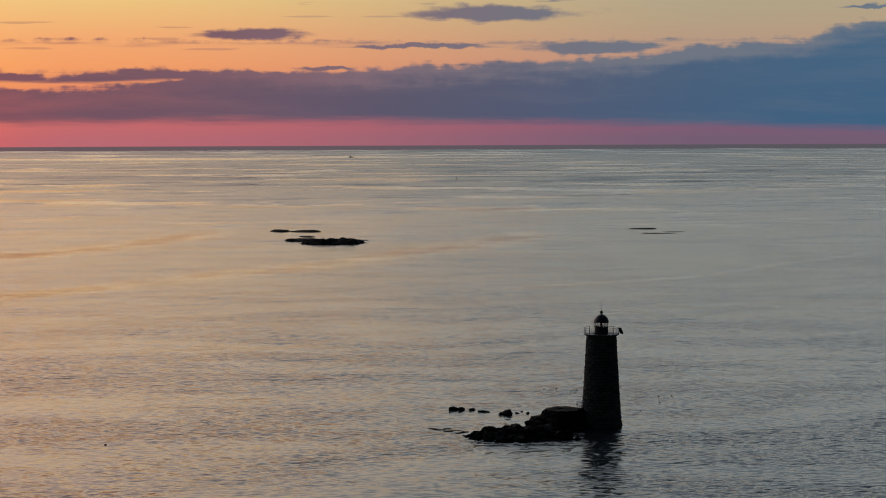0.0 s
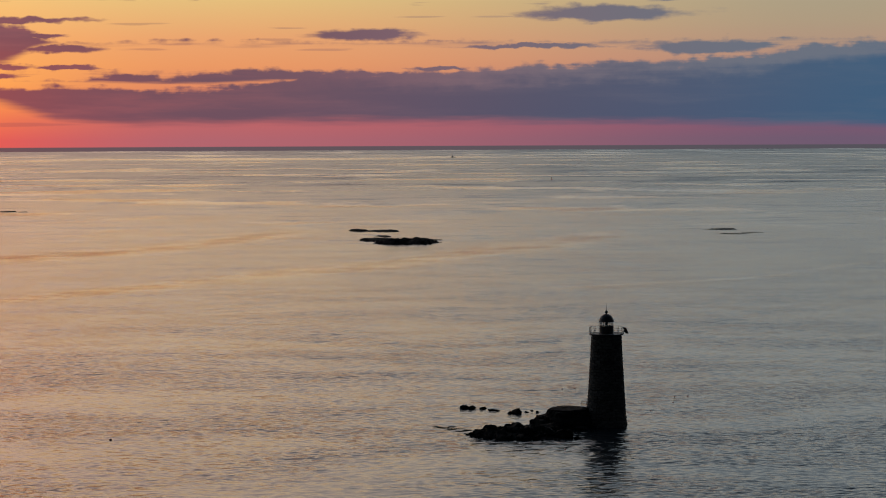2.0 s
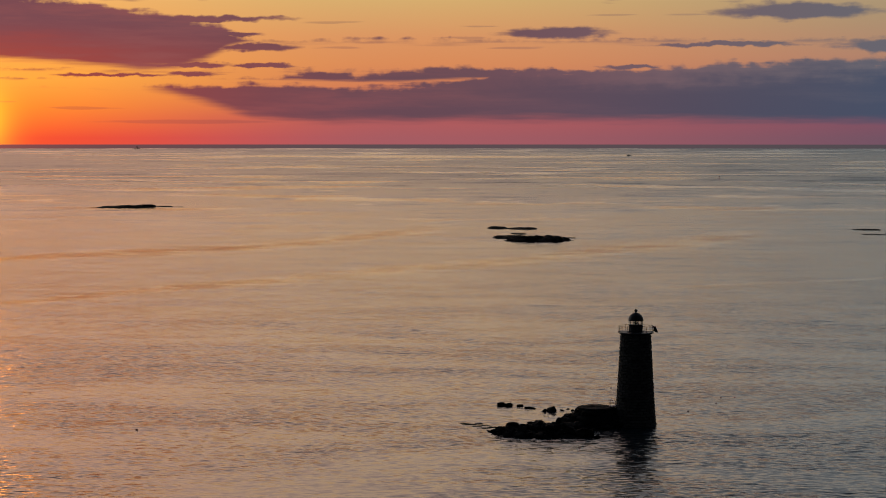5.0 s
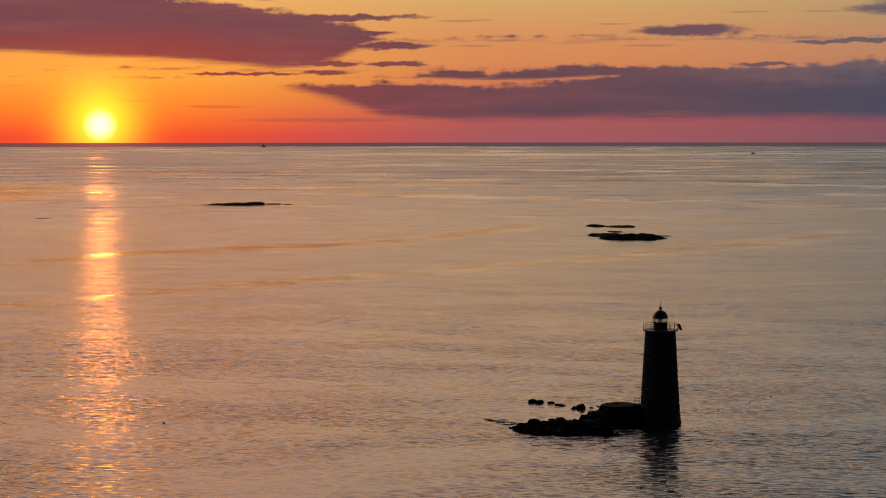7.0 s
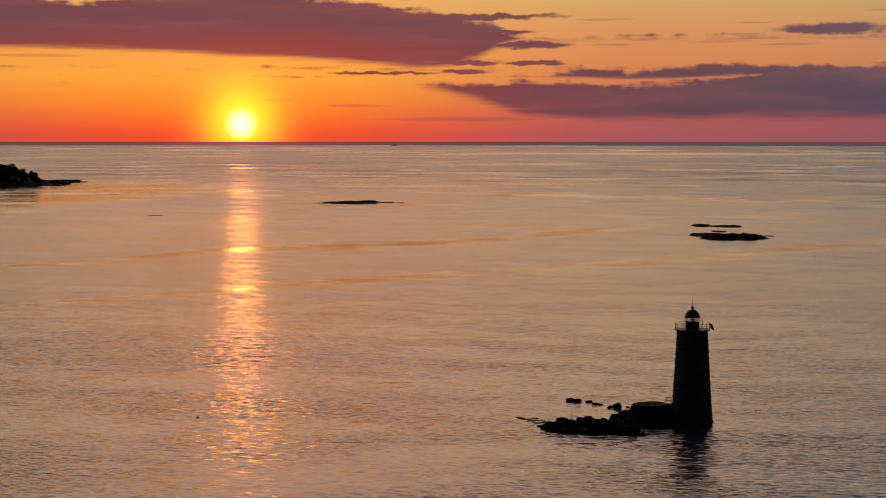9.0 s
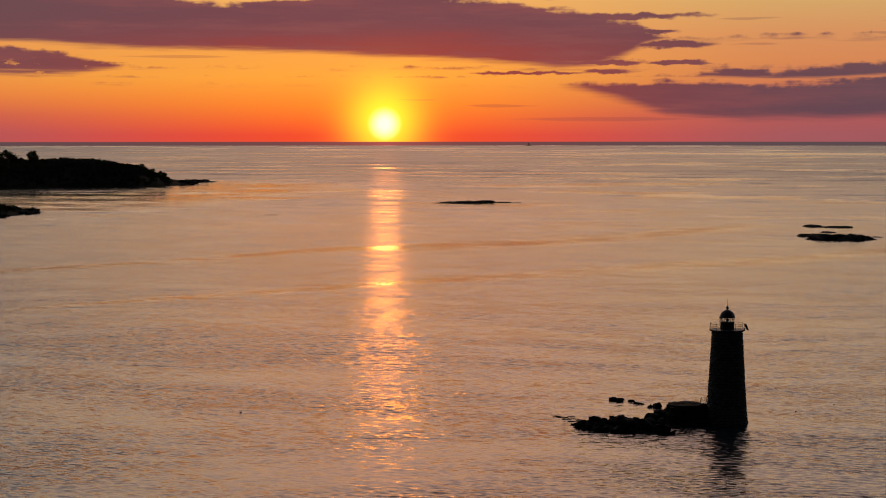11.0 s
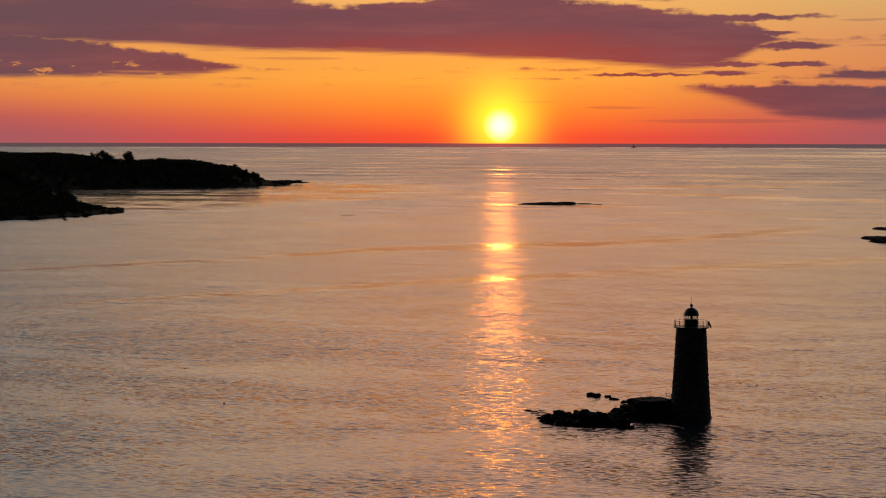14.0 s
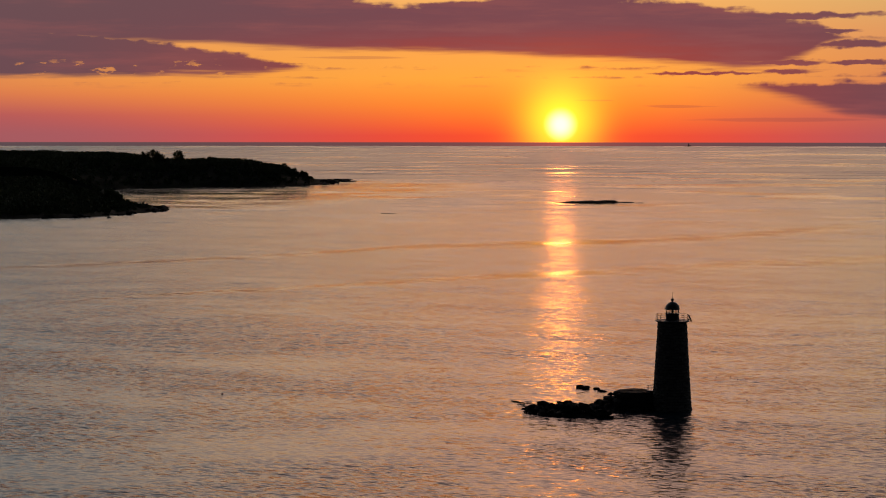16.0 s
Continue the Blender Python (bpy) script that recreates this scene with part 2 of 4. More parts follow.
def rough_material(name, dark, light, scale, roughness, relief, fine=6.0, metal=0.0, gloss=0.5):
    """Mottled at two scales, with grain in relief."""
    m, n, b = material(name)
    where = n.add("ShaderNodeTexCoord").outputs["Object"]
    own = n.add("ShaderNodeObjectInfo").outputs["Random"]
    where = n.vec("ADD", where, n.vec("MULTIPLY", n.xyz(own, own, own), (37.0, 11.0, 5.0)))
    broad, grain = n.noise(where, scale, 4.0), n.noise(where, scale * fine, 5.0, 0.65)
    mixf = n.math("ADD", n.math("MULTIPLY", broad, 0.6), n.math("MULTIPLY", grain, 0.4))
    mixf = n.math("ADD", mixf, n.math("MULTIPLY_ADD", own, 0.16, -0.08))
    n.put(b.inputs["Base Color"], n.ramp(mixf, [(0.36, (*dark, 1.0)), (0.64, (*light, 1.0))]))
    n.put(b.inputs["Roughness"], n.linear(grain, 0.3, 0.7, roughness - 0.08, roughness + 0.08))
    b.inputs["Metallic"].default_value = metal
    b.inputs["Specular IOR Level"].default_value = gloss
    bump = n.add("ShaderNodeBump")
    bump.inputs["Strength"].default_value, bump.inputs["Distance"].default_value = 0.7, relief
    n.put(bump.inputs["Height"], mixf)
    n.put(b.inputs["Normal"], bump.outputs[0])
    return m


GRANITE = rough_material("weathered_granite", (0.05, 0.047, 0.043), (0.125, 0.118, 0.106), 0.9, 0.85, 0.03, gloss=0.2)
MORTAR = rough_material("mortar", (0.07, 0.065, 0.06), (0.14, 0.13, 0.12), 2.0, 0.9, 0.01)
ROCK = rough_material("wet_ledge_rock", (0.010, 0.010, 0.010), (0.04, 0.037, 0.032), 0.35, 0.75, 0.12, gloss=0.03)
WEED = rough_material("weed_covered_rock", (0.012, 0.014, 0.008), (0.05, 0.048, 0.026), 0.8, 0.75, 0.08, gloss=0.12)
IRON = rough_material("black_painted_iron", (0.012, 0.012, 0.013), (0.03, 0.03, 0.032), 3.0, 0.5, 0.004)
STEEL = rough_material("galvanised_steel", (0.16, 0.165, 0.17), (0.3, 0.31, 0.32), 4.0, 0.5, 0.002, metal=0.8)
PANEL = rough_material("solar_cells", (0.008, 0.009, 0.014), (0.014, 0.016, 0.026), 5.0, 0.6, 0.001)
SOIL = rough_material("scrubby_ground", (0.010, 0.012, 0.008), (0.026, 0.028, 0.016), 0.03, 0.95, 0.3, gloss=0.03)
BARK = rough_material("bark", (0.05, 0.04, 0.03), (0.11, 0.09, 0.07), 1.5, 0.9, 0.03)
FOLIAGE = rough_material("dark_foliage", (0.05, 0.066, 0.03), (0.11, 0.125, 0.055), 0.25, 0.8, 0.05, gloss=0.12)
BUOY_RED = rough_material("faded_red_paint", (0.22, 0.03, 0.02), (0.36, 0.06, 0.04), 2.0, 0.55, 0.005)
HULL = rough_material("white_hull_paint", (0.5, 0.5, 0.48), (0.75, 0.75, 0.72), 1.0, 0.4, 0.003)

GLASS, n_, b_ = material("lantern_glass")
b_.inputs["Transmission Weight"].default_value = 1.0
b_.inputs["Roughness"].default_value, b_.inputs["IOR"].default_value = 0.02, 1.1
LENS, n_, b_ = material("optic_glass")
b_.inputs["Transmission Weight"].default_value, b_.inputs["Roughness"].default_value = 0.5, 0.1
b_.inputs["Base Color"].default_value = (0.35, 0.4, 0.38, 1.0)

# the sea: ripples as slopes of the surface; calm inshore, ruffled farther out, with slicks and current lines
SEA, n_, b_ = material("sea_water")
at = n_.add("ShaderNodeTexCoord").outputs["Object"]
bend = n_.vec("MULTIPLY", n_.vec("SUBTRACT", n_.noise(at, 0.005, 2.0, color=True), (0.5, 0.5, 0.5)), (140.0, 140.0, 0.0))
at_b = n_.vec("ADD", at, bend)
patch = n_.noise(n_.vec("MULTIPLY", at_b, (0.010, 0.007, 1.0)), 1.0, 5.0, 0.6)
streak = n_.noise(n_.vec("MULTIPLY", at_b, (0.0036, 0.0036, 1.0)), 1.0, 3.0, 0.5)
SX, SY, SZ = n_.split(n_.vec("ADD", at, n_.vec("MULTIPLY", bend, (0.2, 0.2, 0.0))))
offshore = n_.smooth(SY, 450.0, 2400.0)
open_sea = n_.math("SUBTRACT", 1.0, n_.math("MULTIPLY", n_.smooth(SX, -470.0, -600.0), n_.math("MULTIPLY", n_.smooth(SY, 1800.0, 1550.0), n_.smooth(SY, 890.0, 960.0))))
inshore = n_.smooth(SY, 420.0, -20.0)
calm_far = n_.smooth(n_.math("ADD", n_.math("MULTIPLY", patch, 0.3), n_.math("MULTIPLY", streak, 0.7)), 0.44, 0.54)
calm_far = n_.math("MULTIPLY_ADD", n_.math("SUBTRACT", calm_far, 0.6), n_.smooth(SY, 4200.0, 2300.0, 0.12, 1.0), 0.6)


def current_line(stops, lo, hi, wide_lo, wide_hi, soft):
    """A drawn-out slick along a curve y(x); 1 on it."""
    top = 1000.0
    y = n_.math("MULTIPLY", n_.ramp(n_.linear(SX, lo, hi), [((x - lo) / (hi - lo), y / top) for x, y in stops]), top)
    off = n_.math("ABSOLUTE", n_.math("SUBTRACT", SY, y))
    on = n_.smooth(n_.math("DIVIDE", off, n_.linear(SX, lo, hi, wide_lo, wide_hi)), 1.0, 1.0 - soft)
    ends = n_.math("MULTIPLY", n_.smooth(SX, lo, lo + 40), n_.smooth(SX, hi, hi - 40))
    return n_.math("MULTIPLY", on, ends)


slick_a = current_line([(-380, 270), (-307, 378), (-271, 441), (-244, 512), (-205, 552), (-161, 590), (-124, 650), (-90, 740), (-40, 820)], -380.0, -40.0, 16.0, 100.0, 0.95)
slick_b = current_line([(-270, 130), (-220, 225), (-191, 267), (-155, 325), (-110, 380), (-65, 440), (-20, 490), (25, 580), (70, 640), (140, 790)], -270.0, 140.0, 12.0, 85.0, 0.95)
slick_c = current_line([(20, 330), (75, 366), (128, 394), (186, 466), (260, 540)], 20.0, 260.0, 10.0, 12.0, 0.9)
SLICK = n_.math("MAXIMUM", n_.math("MAXIMUM", slick_a, slick_b), n_.math("MULTIPLY", slick_c, 0.7))
SLICK = n_.math("MULTIPLY", SLICK, n_.smooth(n_.noise(n_.vec("MULTIPLY", at_b, (0.009, 0.03, 1.0)), 1.0, 4.0, 0.6), 0.36, 0.56, 0.45, 1.0))
FAR_OFF = n_.smooth(SY, 1300.0, 3300.0)
# ruffled water: a belt beyond the lighthouse, and round its near side
belt = n_.math("MULTIPLY", n_.math("MULTIPLY", n_.smooth(SY, 54.0, 62.0), n_.smooth(SY, 150.0, 70.0)), n_.smooth(SX, 30.0, -60.0))
ruffle_rim = n_.linear(n_.ramp(n_.linear(SX, -60.0, 60.0), [(0.0, 0.1), (0.225, 0.25), (0.36, 0.33), (0.43, 0.45), (0.45, 0.62), (0.53, 0.82), (0.75, 0.9), (1.0, 0.95)]), 0.0, 1.0, -100.0, 20.0)
ruffle = n_.math("MULTIPLY", n_.smooth(n_.math("SUBTRACT", ruffle_rim, SY), 0.0, 7.0), n_.math("MULTIPLY", n_.smooth(SX, -75.0, -35.0), n_.smooth(SY, -104.0, -86.0)))
RUFFLED = n_.math("MAXIMUM", n_.math("MULTIPLY", belt, 0.7), ruffle)
ruffled_far = n_.math("MULTIPLY", offshore, calm_far)
# normals leaned to the camera's side (-y) to reflect higher sky; more where ruffled
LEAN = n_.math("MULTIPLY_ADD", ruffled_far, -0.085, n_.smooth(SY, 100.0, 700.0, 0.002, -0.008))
# extra lean inshore to the east, to dim the reflection there
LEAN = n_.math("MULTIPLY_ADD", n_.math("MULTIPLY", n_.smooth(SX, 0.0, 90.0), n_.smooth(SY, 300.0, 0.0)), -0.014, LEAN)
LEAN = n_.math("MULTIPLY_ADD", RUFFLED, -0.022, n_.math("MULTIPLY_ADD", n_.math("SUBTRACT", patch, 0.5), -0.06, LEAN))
# slicks lean the other way, to mirror the lower, orange sky
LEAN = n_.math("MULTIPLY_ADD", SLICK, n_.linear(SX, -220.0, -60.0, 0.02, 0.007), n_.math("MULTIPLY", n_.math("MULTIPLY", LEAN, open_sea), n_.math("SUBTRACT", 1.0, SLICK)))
# glassy lanes far out: place, half length, half depth
glassy = None
for gx_, gy_, gl_, gd_ in ((-260.0, 3560.0, 420.0, 150.0), (250.0, 3640.0, 300.0, 60.0), (20.0, 2340.0, 60.0, 60.0), (-330.0, 2650.0, 110.0, 50.0), (150.0, 2100.0, 80.0, 40.0), (430.0, 2450.0, 120.0, 40.0)):
    r_ = n_.vec("LENGTH", n_.vec("MULTIPLY", n_.vec("SUBTRACT", n_.xyz(SX, SY, 0.0), (gx_, gy_, 0.0)), (1 / gl_, 1 / gd_, 0.0)))
    glassy = r_ if glassy is None else n_.math("MINIMUM", glassy, r_)
glassy = n_.smooth(n_.math("MULTIPLY_ADD", n_.math("SUBTRACT", streak, 0.5), 1.6, glassy), 1.15, 0.45)
glassy = n_.math("MAXIMUM", glassy, n_.math("MULTIPLY", n_.smooth(n_.noise(n_.vec("MULTIPLY", at, (0.0042, 0.005, 1.0)), 1.0, 6.0, 0.68), 0.535, 0.585), n_.smooth(SY, 500.0, 1300.0)))
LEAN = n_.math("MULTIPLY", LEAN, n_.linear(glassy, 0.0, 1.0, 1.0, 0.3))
# the farthest water leans more, to darken its reflection at the rim
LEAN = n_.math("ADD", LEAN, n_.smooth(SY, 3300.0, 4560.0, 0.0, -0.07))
gusts = n_.smooth(n_.noise(n_.vec("MULTIPLY", at_b, (0.011, 0.03, 1.0)), 1.0, 3.0, 0.6), 0.36, 0.64, 0.45, 1.5)
AMOUNT = n_.math("MULTIPLY_ADD", inshore, 0.3, n_.math("MULTIPLY_ADD", ruffled_far, 0.45, 0.4))
AMOUNT = n_.math("MULTIPLY", AMOUNT, gusts)
AMOUNT = n_.math("MULTIPLY_ADD", RUFFLED, 0.16, n_.math("MULTIPLY", AMOUNT, n_.linear(open_sea, 0.0, 1.0, 0.45, 1.0)))
AMOUNT = n_.math("MULTIPLY", AMOUNT, n_.math("MULTIPLY", n_.linear(SLICK, 0.0, 1.0, 1.0, 0.42), n_.linear(FAR_OFF, 0.0, 1.0, 1.0, 0.4)))
AMOUNT = n_.math("MULTIPLY", AMOUNT, n_.linear(glassy, 0.0, 1.0, 1.0, 0.4))


def slopes(stretch, scale, detail, amount):
    c = n_.noise(n_.vec("MULTIPLY", at, stretch), scale, detail, 0.55, color=True)
    return n_.vec("MULTIPLY", n_.vec("SUBTRACT", c, (0.5, 0.5, 0.5)), (amount * 1.2, amount, 0.0))


# wavelets of about a metre, longer crests, and groups of waves that show farther out
ripples = slopes((0.38, 1.0, 1.0), 1.2, 2.0, 1.0)
groups = n_.smooth(SY, 60.0, 700.0, 0.05, 0.65)
ripples = n_.vec("ADD", ripples, n_.vec("MULTIPLY", slopes((0.4, 1.0, 1.0), 0.12, 4.0, 1.0), n_.xyz(groups, groups, 0.0)))
far_groups = n_.smooth(SY, 450.0, 1200.0, 0.0, 0.95)
ripples = n_.vec("ADD", ripples, n_.vec("MULTIPLY", slopes((0.35, 1.0, 1.0), 0.035, 3.0, 1.0), n_.xyz(far_groups, far_groups, 0.0)))


def crests(stretch, scale, amount, lo=0.5, hi=0.74):
    """Slopes tilted only to the camera's side, so flecks reflect higher, dimmer sky."""
    f = n_.smooth(n_.noise(n_.vec("MULTIPLY", at, stretch), scale, 3.0, 0.6), lo, hi)
    return n_.xyz(0.0, n_.math("MULTIPLY", f, -amount), 0.0)


ripples = n_.vec("ADD", ripples, crests((0.4, 1.0, 1.0), 1.0, 0.13))
middle = n_.smooth(SY, -60.0, 160.0, 0.2, 1.0)
ripples = n_.vec("ADD", ripples, n_.vec("MULTIPLY", n_.vec("ADD", slopes((0.22, 1.0, 1.0), 0.35, 3.0, 0.5), crests((0.16, 1.0, 1.0), 0.3, 0.12)), n_.xyz(middle, middle, 0.0)))
ripples = n_.vec("ADD", ripples, crests((0.1, 1.0, 1.0), 0.3, 0.09, 0.56, 0.7))
ripples = n_.vec("MULTIPLY", ripples, n_.xyz(AMOUNT, AMOUNT, 0.0))
swell = slopes((0.4, 1.0, 1.0), 0.05, 3.0, 0.05)
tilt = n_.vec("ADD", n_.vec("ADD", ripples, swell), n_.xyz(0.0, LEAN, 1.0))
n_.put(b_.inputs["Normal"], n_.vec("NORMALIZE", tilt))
b_.inputs["Base Color"].default_value = (0.012, 0.02, 0.026, 1.0)
b_.inputs["IOR"].default_value = 1.333
ROUGH = n_.math("ADD", n_.smooth(SY, -40.0, 400.0, 0.16, 0.21), n_.smooth(SY, 700.0, 2400.0, 0.0, 0.1))
ROUGH = n_.math("MULTIPLY", ROUGH, n_.math("MULTIPLY", n_.linear(SLICK, 0.0, 1.0, 1.0, 0.65), n_.linear(glassy, 0.0, 1.0, 1.0, 0.6)))
n_.put(b_.inputs["Roughness"], n_.math("MULTIPLY", ROUGH, n_.linear(open_sea, 0.0, 1.0, 0.55, 1.0)))

# ---- helpers for things ----
def part(name, bm, mat, parent=None, label="", smooth=False):
    me = bpy.data.meshes.new(name)
    bm.to_mesh(me)
    bm.free()
    me.materials.append(mat)
    if smooth:
        me.polygons.foreach_set("use_smooth", [True] * len(me.polygons))
    ob = new(name, me)
    ob.parent = parent
    return tagged(ob, label)


def share(name, me, parent, m):
    """One more piece on a mesh that others use too."""
    ob = new(name, me)
    ob.parent = parent
    ob.matrix_local = m
    return ob


def empty(name, m=Matrix()):
    ob = new(name)
    ob.matrix_world = m
    return ob


def lathe(profile, n=48, caps=True, bm=None, turn=0.0):
    """A turned solid from (radius, height) pairs, from the bottom up."""
    bm = bm or bmesh.new()
    rings = []
    for r, z in profile:
        rings.append([bm.verts.new((r * math.cos(turn + 2 * math.pi * i / n), r * math.sin(turn + 2 * math.pi * i / n), z)) for i in range(n)])
    for a, b in zip(rings, rings[1:]):
        for i in range(n):
            j = (i + 1) % n
            bm.faces.new((a[i], a[j], b[j], b[i]))
    if caps:
        bm.faces.new(list(reversed(rings[0])))
        bm.faces.new(rings[-1])
    return bm


def rod(bm, a, b, r, n=8):
    """A round bar from a to b, added to bm."""
    a, b = Vector(a), Vector(b)
    q = (b - a).to_track_quat("Z", "Y")
    ends = [[bm.verts.new(p + q @ Vector((r * math.cos(2 * math.pi * i / n), r * math.sin(2 * math.pi * i / n), 0))) for i in range(n)] for p in (a, b)]
    for i in range(n):
        j = (i + 1) % n
        bm.faces.new((ends[0][i], ends[0][j], ends[1][j], ends[1][i]))
    bm.faces.new(list(reversed(ends[0])))
    bm.faces.new(ends[1])
    return bm


def hoop(bm, radius, z, r, n=64, m=6):
    rings = []
    for i in range(n):
        a = 2 * math.pi * i / n
        rings.append([bm.verts.new(((radius + r * math.cos(2 * math.pi * k / m)) * math.cos(a), (radius + r * math.cos(2 * math.pi * k / m)) * math.sin(a),
                                    z + r * math.sin(2 * math.pi * k / m))) for k in range(m)])
    for i in range(n):
        a, b = rings[i], rings[(i + 1) % n]
        for k in range(m):
            bm.faces.new((a[k], b[k], b[(k + 1) % m], a[(k + 1) % m]))
    return bm


def box(bm, lo, hi, bevel=0.0):
    sub = bmesh.new()
    bmesh.ops.create_cube(sub, size=1.0)
    for v in sub.verts:
        v.co = Vector([lo[i] + (v.co[i] + 0.5) * (hi[i] - lo[i]) for i in range(3)])
    if bevel:
        bmesh.ops.bevel(sub, geom=sub.edges[:], offset=bevel, segments=1, affect="EDGES")
    me = bpy.data.meshes.new("tmp")
    sub.to_mesh(me)
    sub.free()
    bm.from_mesh(me)
    bpy.data.meshes.remove(me)
    return bm


# ---- the sea ----
EYE_Y = -370.0


def sea_height(r):
    """Flat near by; far out it lifts slightly, so that its rim lies at the horizon's true height."""
    u = min(max((r - 1700.0) / 3250.0, 0.0), 1.0)
    return 28.5 * u ** 1.35


bm = bmesh.new()
RINGS, SPOKES = 90, 192
rows_ = [[bm.verts.new((0, EYE_Y, 0))]]
for i in range(1, RINGS + 1):
    r = 4950.0 * (i / RINGS) ** 1.6
    rows_.append([bm.verts.new((r * math.cos(2 * math.pi * k / SPOKES), EYE_Y + r * math.sin(2 * math.pi * k / SPOKES), sea_height(r))) for k in range(SPOKES)])
for k in range(SPOKES):
    bm.faces.new((rows_[0][0], rows_[1][k], rows_[1][(k + 1) % SPOKES]))
for a, b in zip(rows_[1:], rows_[2:]):
    for k in range(SPOKES):
        j = (k + 1) % SPOKES
        bm.faces.new((a[k], b[k], b[j], a[j]))
tagged(part("water", bm, SEA, smooth=True), "calm rippled sea reflecting the orange sunset", "sea", kind="structure")


# ---- rocks ----
def boulder_mesh(seed, detail=2):
    """A broken block of stone: a squarish body, cut by a few random planes and roughened."""
    rnd = random.Random(seed)
    bm = bmesh.new()
    bmesh.ops.create_icosphere(bm, subdivisions=detail + 1, radius=1.0)
    cuts = [(Vector((rnd.gauss(0, 1), rnd.gauss(0, 1), rnd.gauss(0, 0.8))).normalized(), rnd.uniform(0.34, 0.72)) for _ in range(10)]
    off = Vector((seed * 3.1, seed * 1.7, 0))
    for v in bm.verts:
        p = v.co.copy()
        for nrm, d in cuts:
            over = p.dot(nrm) - d
            if over > 0:
                p -= nrm * over
        p *= 1 + 0.2 * noise.noise(p * 1.7 + off) + 0.13 * noise.noise(p * 4.5 + off)
        v.co = p
    me = bpy.data.meshes.new("boulder")
    bm.to_mesh(me)
    bm.free()
    me.materials.append(ROCK)
    return me


BOULDERS = [boulder_mesh(s) for s in range(1, 11)]


def boulder(x, y, z, sx, sy, sz, seed, name="boulder", label="dark wet boulder half sunk in the sea", group="boulders beside the lighthouse"):
    rnd = random.Random(seed)
    ob = new(name, BOULDERS[seed % len(BOULDERS)])
    ob.matrix_world = Matrix.LocRotScale((x, y, z), Euler((rnd.uniform(-0.3, 0.3), rnd.uniform(-0.3, 0.3), rnd.uniform(0, 6.28))), (sx, sy, sz))
    return tagged(ob, label, "rock", group)


def ledge_bm(length, width, height, seed, nx=70, ny=34, rough=1.0, skew=0.0):
    """A low wave-cut ledge whose skirts go under water; along x, with an uneven shoreline."""
    bm = bmesh.new()
    off = Vector((seed * 7.3, seed * 2.9, 0))
    grid = []
    for j in range(ny):
        row = []
        for i in range(nx):
            u, v = -1.25 + 2.5 * i / (nx - 1), -1.4 + 2.8 * j / (ny - 1)
            p = Vector((u * length / 2, v * width / 2, 0))
            q = Vector((p.x / width * 3.0, p.y / width * 3.0, 0)) + off
            edge_ = 1 - math.sqrt(u * u + v * v) + 0.34 * noise.noise(q * 0.9) + 0.2 * noise.noise(q * 2.3) + 0.14 * noise.noise(q * 5.5)
            lift = min(max(edge_ * 4.0, -1.0), 1.0)
            tops = 0.62 + 0.3 * noise.noise(q * 1.1 + Vector((9, 0, 0))) + rough * (0.22 * noise.noise(q * 3.1) + 0.18 * noise.noise(q * 7.0)) + skew * u
            p.z = height * (lift * max(tops, 0.15) if lift > 0 else lift * 0.6) - 0.04
            row.append(bm.verts.new(p))
        grid.append(row)
    for a, b in zip(grid, grid[1:]):
        for i in range(nx - 1):
            bm.faces.new((a[i], a[i + 1], b[i + 1], b[i]))
    return bm


def ledge(name, x, y, length, width, height, turn, seed, label, rough=1.0, skew=0.0, mat=None):
    ob = part(name, ledge_bm(length, width, height, seed, rough=rough, skew=skew), mat or ROCK)
    ob.matrix_world = pose(x, y, 0, 0, 0, turn)
    return tagged(ob, label, "rock ledge")


# ---- the lighthouse ----
lighthouse = tagged(empty("lighthouse"), "tall tapered granite lighthouse with black lantern, standing in the sea", "lighthouse")
COURSES, COURSE_H, FIRST = 30, 0.578, 0.1


def tower_radius(z):
    """Half the tower's width, a little flared at the foot."""
    return 3.86 - 0.066 * z + 0.0004 * z * z + 0.12 * math.exp(-max(z, 0) / 1.2)


tower = part("tower", lathe([(tower_radius(0) - 0.08, -2.5)] + [(tower_radius(z) - 0.1, z) for z in (0.0, 3.0, 6.0, 9.0, 12.0, 15.0, 17.45)], 56), MORTAR, lighthouse)
part("foundation", lathe([(4.35, -2.5), (4.3, -0.25), (4.22, -0.02), (4.1, 0.04), (3.9, 0.06)], 56), GRANITE, lighthouse, "weed-darkened granite footing")
part("cornice", lathe([(2.72, 17.3), (2.86, 17.42), (2.9, 17.55), (3.12, 17.62), (3.18, 17.74), (2.6, 17.75)], 56), GRANITE, lighthouse)
part("gallery_deck", lathe([(3.3, 17.75), (3.42, 17.78), (3.42, 17.93), (3.36, 17.97), (1.2, 17.98)], 56), IRON, lighthouse, "black iron gallery deck")
post_me = None
for i in range(16):
    a = 2 * math.pi * (i + 0.5) / 16
    if post_me is None:
        bm = rod(bmesh.new(), (0, 0, 0), (0, 0, 1.16), 0.035, 8)
        lathe([(0.02, 1.14), (0.055, 1.19), (0.05, 1.24), (0.015, 1.26)], 8, bm=bm)
        lathe([(0.07, -0.01), (0.07, 0.04), (0.04, 0.06)], 8, bm=bm)
        p = part("gallery_post", bm, IRON, lighthouse)
        post_me = p.data
        p.matrix_local = pose(3.28 * math.cos(a), 3.28 * math.sin(a), 17.96)
    else:
        share("gallery_post", post_me, lighthouse, pose(3.28 * math.cos(a), 3.28 * math.sin(a), 17.96))
